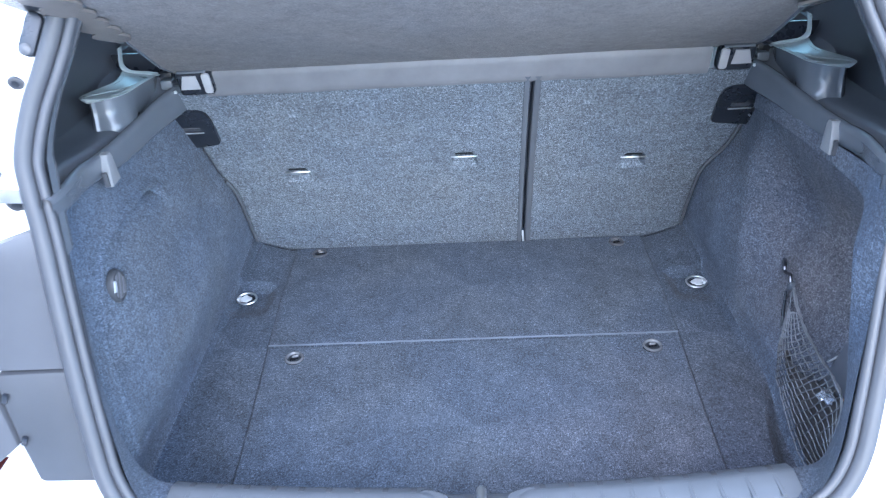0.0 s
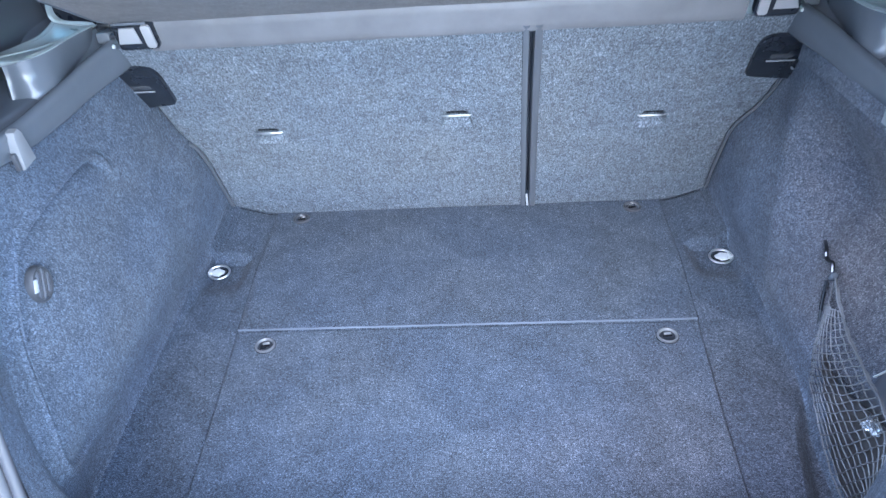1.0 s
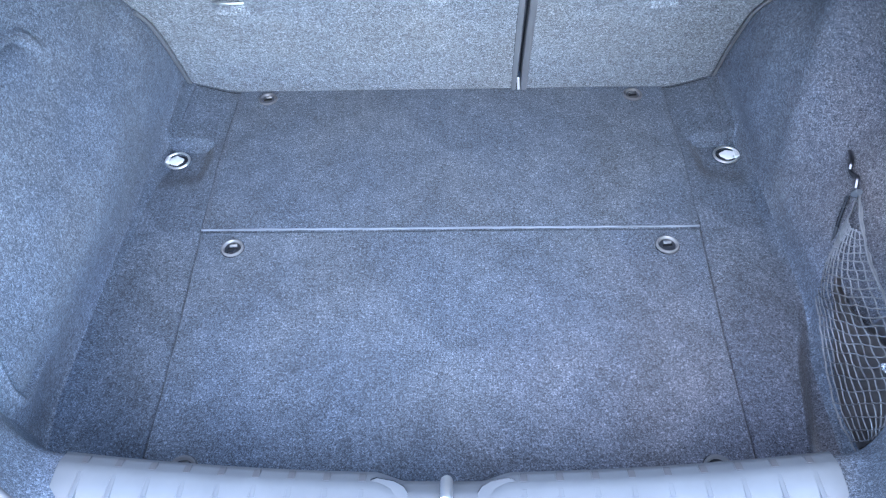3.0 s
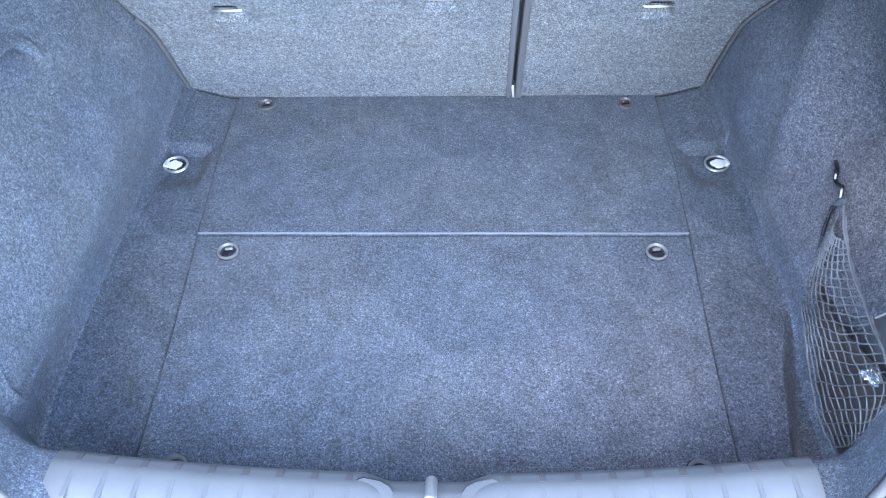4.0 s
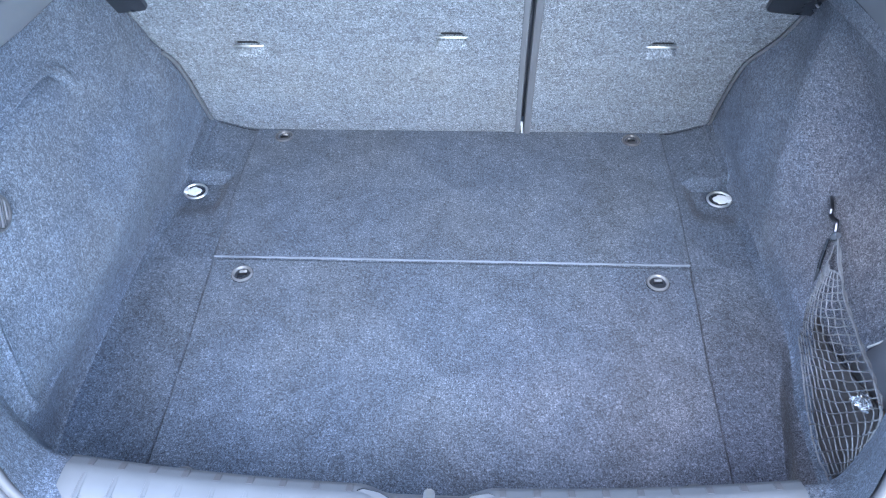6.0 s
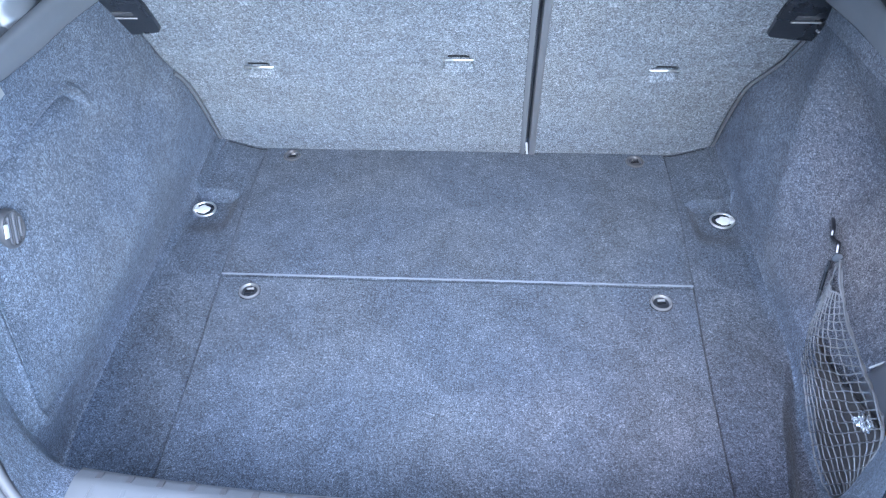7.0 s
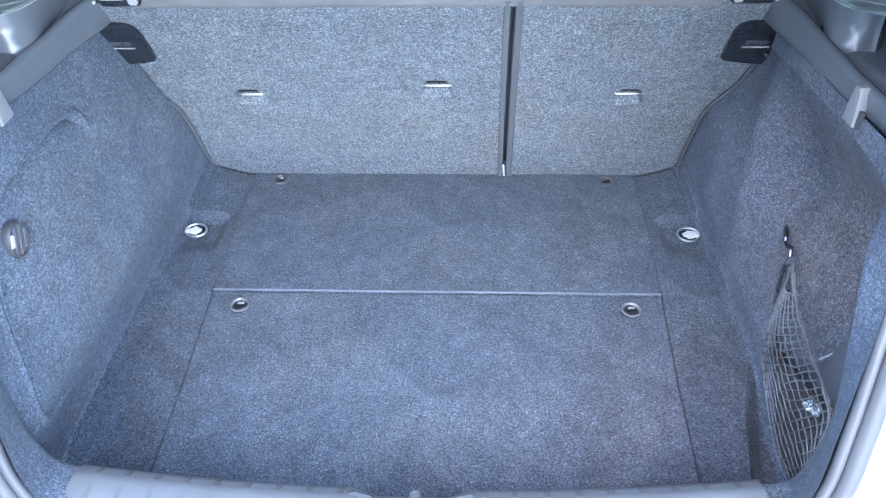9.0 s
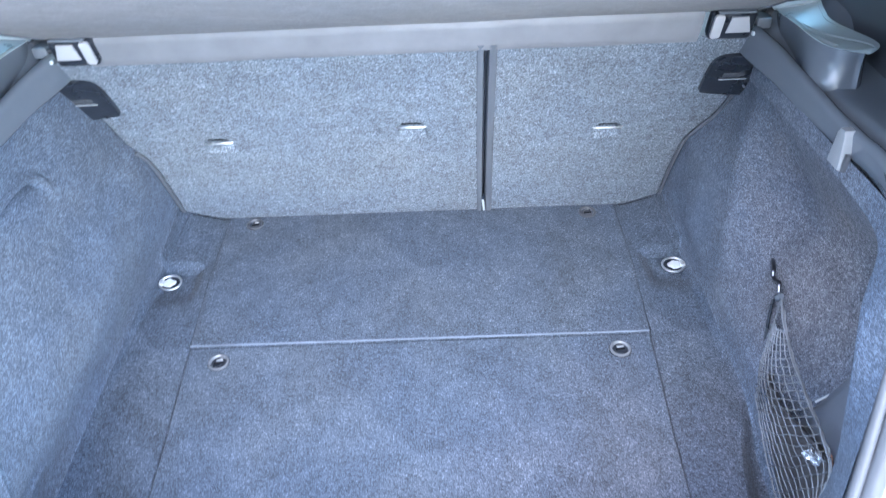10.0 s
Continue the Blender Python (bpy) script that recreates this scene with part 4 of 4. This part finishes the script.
for s in (-1, 1):
    cx = 0.450 if s < 0 else 0.456
    piv = part("pivot_clip", block(0.060, 0.022, 0.044, pose(s * cx, -0.006, -0.014, 16, 0, 0), 0.007, 3), DARK, shelf, "pivot clip with a bright window")
    part("clip_window", plate([(s * a, b) for a, b in ((-0.015, -0.0125), (0.019, -0.0125), (0.010, 0.0135), (-0.0125, 0.0135))][::s], 0.004, pose(s * (cx + 0.007), -0.0155, -0.012, 106, 0, 0), 0.001), CLIP, piv)
    part("clip_cheek", plate(rounded(0.014, 0.038, 0.005), 0.004, pose(s * (cx - 0.0215), -0.0155, -0.014, 106, 0, 0), 0.001), CLIP, piv)
    part("clip_lip", block(0.050, 0.010, 0.004, pose(s * cx, -0.020, 0.008, 16, 0, 0), 0.0015), TRIM, piv)
    part("side_edge", tube([Vector((s * (shelf_half(y) - 0.001), y, 0.507 + (0.11 - y) * 0.48 + 0.004)) - C for y in [0.10 - 0.48 * k / 24 for k in range(25)]], 0.005, 8), TRIM, shelf)
    strip = []
    for k in range(19):
        yy = -0.105 - 0.0160 * k
        w, zz = shelf_half(yy), 0.507 + (0.11 - yy) * 0.48
        out = lerp_list(((-0.40, 0.485), (-0.288, 0.479), (-0.17, 0.467), (-0.10, 0.462)), yy)
        strip.append([Vector((s * x, yy, zz + b)) - C for x, b in ((w - 0.004, 0.004), (0.5 * (w + out), 0.002), (out - 0.002, 0.001), (out, 0.004), (out - 0.002, 0.009), (w - 0.004, 0.010))])
    part("edge_backing", rows_mesh(strip, True), DARK, shelf, "dark strip under the edge lobes")
    for k in range(5):
        yy = -0.178 - 0.0385 * k
        w = shelf_half(yy)
        zz = 0.507 + (0.11 - yy) * 0.48
        size = 0.048 + 0.004 * k
        part("edge_lobe", plate(rounded(size, 0.030, 0.0145, 8), 0.004, Matrix.Translation(Vector((s * (w + 0.003 + 0.004 * k), yy - 0.008, zz)) - C) @ pose(0, 0, 0, -25.6, 0, 0) @ pose(0, 0, -0.0035, 0, 0, -s * 58) @ pose(0, 0, 0, s * 6, 0, 0), 0.0016), LOBE, shelf, "glossy grey overlapping edge lobe")

# ---- luggage lamp ----
lamp = thing("boot_lamp", "round ribbed boot lamp set in the carpet wall", "lamp", (-0.5085, -0.233, 0.302))
R = Matrix.Diagonal((1, 0.84, 1, 1)) @ pose(0, 0, 0, 0, 90, 0)
part("bezel", spun(((0.0255, -0.004), (0.0255, 0.002), (0.0235, 0.0055), (0.0205, 0.0055), (0.0195, 0.001)), R), EDGING, lamp)
part("reflector", spun(((0.020, -0.001), (0.014, 0.0005), (0.004, 0.001)), R), DARK, lamp)
for k in range(6):
    dy = -0.0125 + 0.005 * k
    h = 2 * math.sqrt(0.0195 ** 2 - (dy / 0.84) ** 2)
    part("lens_rib", block(0.004, 0.0026, h, pose(0, 0, 0, -24) @ pose(0.0032, dy, 0), 0.0012), STRAP if k % 2 else EDGING, lamp)
part("lens", block(0.004, 0.008, 0.017, pose(0, 0, 0, -24) @ pose(0.0045, -0.0150, 0.001), 0.0015), INSERT, lamp, "white bulb window")

# ---- cargo net on its hook ----
net_hook = thing("net_hook", "bent steel hook screwed into the carpet pocket", "hook", (0.545, -0.04, 0.178))
C = Vector((0.545, -0.04, 0.178))
part("rod", tube(spline([Vector(p) - C for p in ((0.570, 0.020, 0.140), (0.556, -0.005, 0.156), (0.545, -0.027, 0.172), (0.537, -0.050, 0.176), (0.535, -0.058, 0.168), (0.535, -0.068, 0.169), (0.535, -0.078, 0.1735), (0.534, -0.084, 0.169), (0.533, -0.089, 0.163), (0.530, -0.097, 0.160))], 5), 0.0031, 8), STEEL, net_hook)
part("collar", spun(((0.0045, -0.006), (0.0055, -0.003), (0.0055, 0.006), (0.004, 0.009)), pose(0.530 - C.x, -0.098 - C.y, 0.164 - C.z, 35, 0, 0), 12), TRIM, net_hook)

net = thing("cargo_net", "dark elastic cargo net hanging in the side pocket", "cargo net", (0.50, -0.25, 0.1))
C = Vector((0.50, -0.25, 0.1))
LOW = spline([Vector(p) for p in ((0.530, -0.098, 0.160), (0.524, -0.110, 0.120), (0.514, -0.125, 0.062), (0.504, -0.150, 0.032), (0.492, -0.205, 0.030), (0.484, -0.262, 0.020), (0.476, -0.330, 0.016), (0.470, -0.390, 0.034))], 6)
HIGH = spline([Vector(p) for p in ((0.527, -0.106, 0.166), (0.518, -0.150, 0.158), (0.511, -0.188, 0.154), (0.500, -0.244, 0.161), (0.489, -0.300, 0.173), (0.478, -0.352, 0.186), (0.470, -0.392, 0.186), (0.468, -0.408, 0.130))], 6)


def net_at(u, v):
    """u along the net, v across it."""
    k = u * (len(LOW) - 1)
    i = min(int(k), len(LOW) - 2)
    a, b = LOW[i].lerp(LOW[i + 1], k - i), HIGH[i].lerp(HIGH[i + 1], k - i)
    p = a.lerp(b, v)
    belly = math.sin(math.pi * v) * math.sin(math.pi * min(1, u * 1.05))
    p.x -= 0.012 * belly
    p.y += 0.001 * math.sin(u * 40 + v * 9)
    p.z += 0.001 * math.sin(u * 55 + v * 14) - 0.012 * belly * (v - 0.3)
    return p - C


LOW, HIGH = [p + Vector((0.004, 0, 0)) for p in LOW], [p + Vector((0.004, 0, 0)) for p in HIGH]
for q, rr in ((LOW, 0.0013), (HIGH, 0.0020)):
    part("edge_cord", tube([p - C + Vector((0, 0.0015 * math.sin(i * 1.3), 0.0015 * math.cos(i * 1.9))) for i, p in enumerate(q)], rr, 6), CORD, net)
HEAD = [q for i in range(len(HIGH) - 8) for q in (HIGH[i], HIGH[i].lerp(HIGH[i + 1], 0.5))]
part("edge_cord", tube([p - C + Vector((-0.003, -0.003 * math.cos(i * 0.35), 0.0032 + 0.002 * math.sin(i * 0.35))) for i, p in enumerate(HEAD)], 0.0013, 6), CORD, net)
part("edge_wrap", tube([p - C + Vector((-0.0015, 0.0032 * math.cos(i * 1.1), 0.0032 * math.sin(i * 1.1))) for i, p in enumerate(HEAD)], 0.0007, 5), CORD, net)
# twisted cords along the net, linked by thicker knotted rows across it
NCOL, NROW = 11, 21
ROWS = [0.10 + 0.86 * (k / NROW) ** 1.05 for k in range(NROW + 1)]


def slope(v):
    return 0.085 * v


for k in range(1, NCOL):
    pts = []
    for j in range(NROW):
        for i in range(6):
            t = i / 6
            swing = 0.05 * (-1) ** (k + j) * (1 - abs(2 * t - 1)) ** 0.6
            v = (k + swing) / NCOL
            pts.append(net_at(min(1.0, ROWS[j] + (ROWS[j + 1] - ROWS[j]) * t + slope(v)), v))
    part("long_cord", tube(pts, lambda t: 0.0006 + 0.00035 * abs(math.sin(t * 170)), 5), CORD, net)
for j in range(NROW + 1):
    pts = []
    for i in range(NCOL * 6 + 1):
        v = i / (NCOL * 6)
        pts.append(net_at(min(1.0, ROWS[j] + slope(v) + 0.0025 * abs(math.sin(i * math.pi / 6))), v))
    part("cross_cord", tube(pts, lambda t: 0.00075 + 0.0011 * abs(math.cos(t * math.pi * NCOL)) ** 10, 5), CORD, net)
# dark sheet behind the cords, widening towards the low end
pouch = thing("net_sheet", "dark sheet filling the inside of the cargo net", "pouch", (0.50, -0.25, 0.1))
rows = []
for j in range(31):
    u = 0.36 + 0.63 * j / 30
    wide = 0.04 + 0.96 * sm(0.0, 0.75, j / 30)
    front = [net_at(u, 0.47 + 0.90 * wide * (i / 14 - 0.5)) + Vector((0.006 + 0.003 * noise.noise(Vector((u * 14, i * 0.5, 2))), 0.0, -0.004)) for i in range(15)]
    rows.append(front + [p + Vector((0.007, 0.0, -0.004)) for p in reversed(front)])
part("cloth", rows_mesh(rows, True), NET_SHEET, pouch)
rod = thing("net_rod", "thin dark rod along the edge of the net", "rod", (0.528, -0.11, 0.11))
part("rod", tube([Vector(p) - Vector((0.528, -0.11, 0.11)) for p in ((0.530, -0.086, 0.148), (0.526, -0.098, 0.118), (0.521, -0.119, 0.079), (0.517, -0.141, 0.046), (0.514, -0.155, 0.038))], 0.0025, 8), DARK, rod)
foil = thing("foil_tag", "crumpled shiny foil tag inside the cargo net", "tag", net_at(0.80, 0.86) + C + Vector((-0.005, 0.0, 0.004)))
bm = bmesh.new()
bmesh.ops.create_grid(bm, x_segments=12, y_segments=12, size=0.0105)
for v in bm.verts:
    v.co.z += 0.010 * noise.noise(v.co * 150) + 0.004 * noise.noise(v.co * 420)
    v.co.x *= 0.75 + 0.5 * noise.noise(v.co * 90)
bm.transform(pose(0, 0, 0, 40, -35, 20))
part("sheet", bm, FOIL, foil, smooth=False)
knob = thing("pull_knob", "small orange-brown knob beside the net", "knob", (0.497, -0.362, 0.150))
part("cap", spun(((0.006, -0.008), (0.0085, -0.003), (0.008, 0.004), (0.004, 0.007)), pose(0, 0, 0, 40, -30, 0), 14), ORANGE, knob)
strap = thing("pocket_lip", "smooth dark plastic lip at the mouth of the side pocket", "pocket lip", (0.485, -0.345, 0.22))
C = Vector((0.485, -0.345, 0.22))
top_e = spline([Vector(p) for p in ((0.529, -0.240, 0.075), (0.527, -0.258, 0.108), (0.525, -0.278, 0.162), (0.523, -0.300, 0.220), (0.518, -0.325, 0.280))], 6)
low_e = spline([Vector(p) for p in ((0.508, -0.290, 0.072), (0.503, -0.318, 0.108), (0.500, -0.338, 0.132), (0.497, -0.362, 0.150), (0.494, -0.386, 0.175))], 6)
rows = []
for p, q in zip(top_e, low_e):
    d = Vector((-0.004, -0.004, 0.002))
    rows.append([p - d * 2 - C, p - C, p.lerp(q, 0.12) + d - C, p.lerp(q, 0.4) + d * 1.6 - C, p.lerp(q, 0.75) + d - C, q - C])
part("lip", rows_mesh(rows), STRAP, strap)
part("clip", block(0.019, 0.002, 0.003, pose(0.521 - C.x, -0.276 - C.y, 0.156 - C.z, 0, -28, 10), 0.001), INSERT, strap, "pale clip edge")

# ---- what shows outside the seal ----
def plug(x, z, r, n=0):
    ob = thing("body_plug", "dark rubber plug in the painted flange", "plug", (x, seal_y(z) + 0.016, z), "body plugs")
    m = pose(0, 0, 0, 90 + 22, 0, 0)
    part("washer", spun(((r, -0.003), (r, 0.0008), (r * 0.85, 0.0016), (r * 0.6, 0.0012)), m, 18), EDGING, ob)
    part("centre", spun(((r * 0.58, 0.0), (r * 0.5, 0.002), (r * 0.2, 0.0024)), m, 14), DARK, ob)


plug(-0.511, 0.622, 0.009)
plug(-0.528, 0.493, 0.012)
plug(-0.548, 0.527, 0.005)
bracket = thing("strut_bracket", "dark metal strut bracket on the body flange", "bracket", (-0.476, -0.292, 0.667))
part("arm", plate(rounded(0.028, 0.066, 0.011), 0.008, pose(0.002, 0, 0.008, 68, 0, -8) @ pose(0, 0, 0, 0, 0, -20) @ Matrix.Scale(0.75, 4), 0.002), DARK, bracket)
part("bolt", spun(((0.007, 0.0), (0.007, 0.004), (0.003, 0.006)), pose(-0.006, -0.008, -0.006, 68, 0, 0), 12), EDGING, bracket)
hous = thing("lamp_housing", "silver-grey tail lamp surround with a hinged flap", "lamp housing", (-0.56, -0.40, 0.30))
C = Vector((-0.56, -0.40, 0.30))


def on_flange(x, z, d):
    return Vector((x, seal_y(z) + 0.040 - d, z)) - C


def flange_plate(ol, d0, d1):
    bm = bmesh.new()
    f = [bm.verts.new(on_flange(x, z, d1)) for x, z in ol]
    b = [bm.verts.new(on_flange(x, z, d0)) for x, z in ol]
    bm.faces.new(f)
    n = len(ol)
    for k in range(n):
        bm.faces.new((f[k], f[(k + 1) % n], b[(k + 1) % n], b[k]))
    bmesh.ops.bevel(bm, geom=[e for e in bm.edges if all(v in f for v in e.verts)], offset=0.0025, segments=2, profile=0.6, affect="EDGES")
    return bm


part("upper_panel", flange_plate([(-0.489, 0.461), (-0.516, 0.465), (-0.559, 0.451), (-0.66, 0.42), (-0.68, 0.36), (-0.67, 0.309), (-0.473, 0.309)], 0.0, 0.030), BODY_GREY, hous)
flap = part("flap", flange_plate([(-0.473, 0.307), (-0.576, 0.3055), (-0.580, 0.300), (-0.571, 0.268), (-0.557, 0.224), (-0.541, 0.180), (-0.536, 0.177), (-0.450, 0.176)], 0.0, 0.032), FLAP, hous, "hinged grey flap")
for x, z in ((-0.570, 0.279), (-0.553, 0.228)):
    part("hinge", block(0.007, 0.005, 0.014, Matrix.Translation(on_flange(x, z, 0.033)) @ pose(0, 0, 0, 0, 22, 0), 0.0015), DARK, flap, "small black flap hinge")
side = part("side_cheek", flange_plate([(-0.584, 0.285), (-0.66, 0.30), (-0.67, 0.20), (-0.605, 0.190), (-0.562, 0.222)], 0.0, 0.034), BODY_GREY, hous)
part("lamp_tip", flange_plate([(-0.594, 0.188), (-0.665, 0.196), (-0.665, 0.175), (-0.605, 0.176)], 0.0, 0.03), RED, hous, "red lamp lens tip")
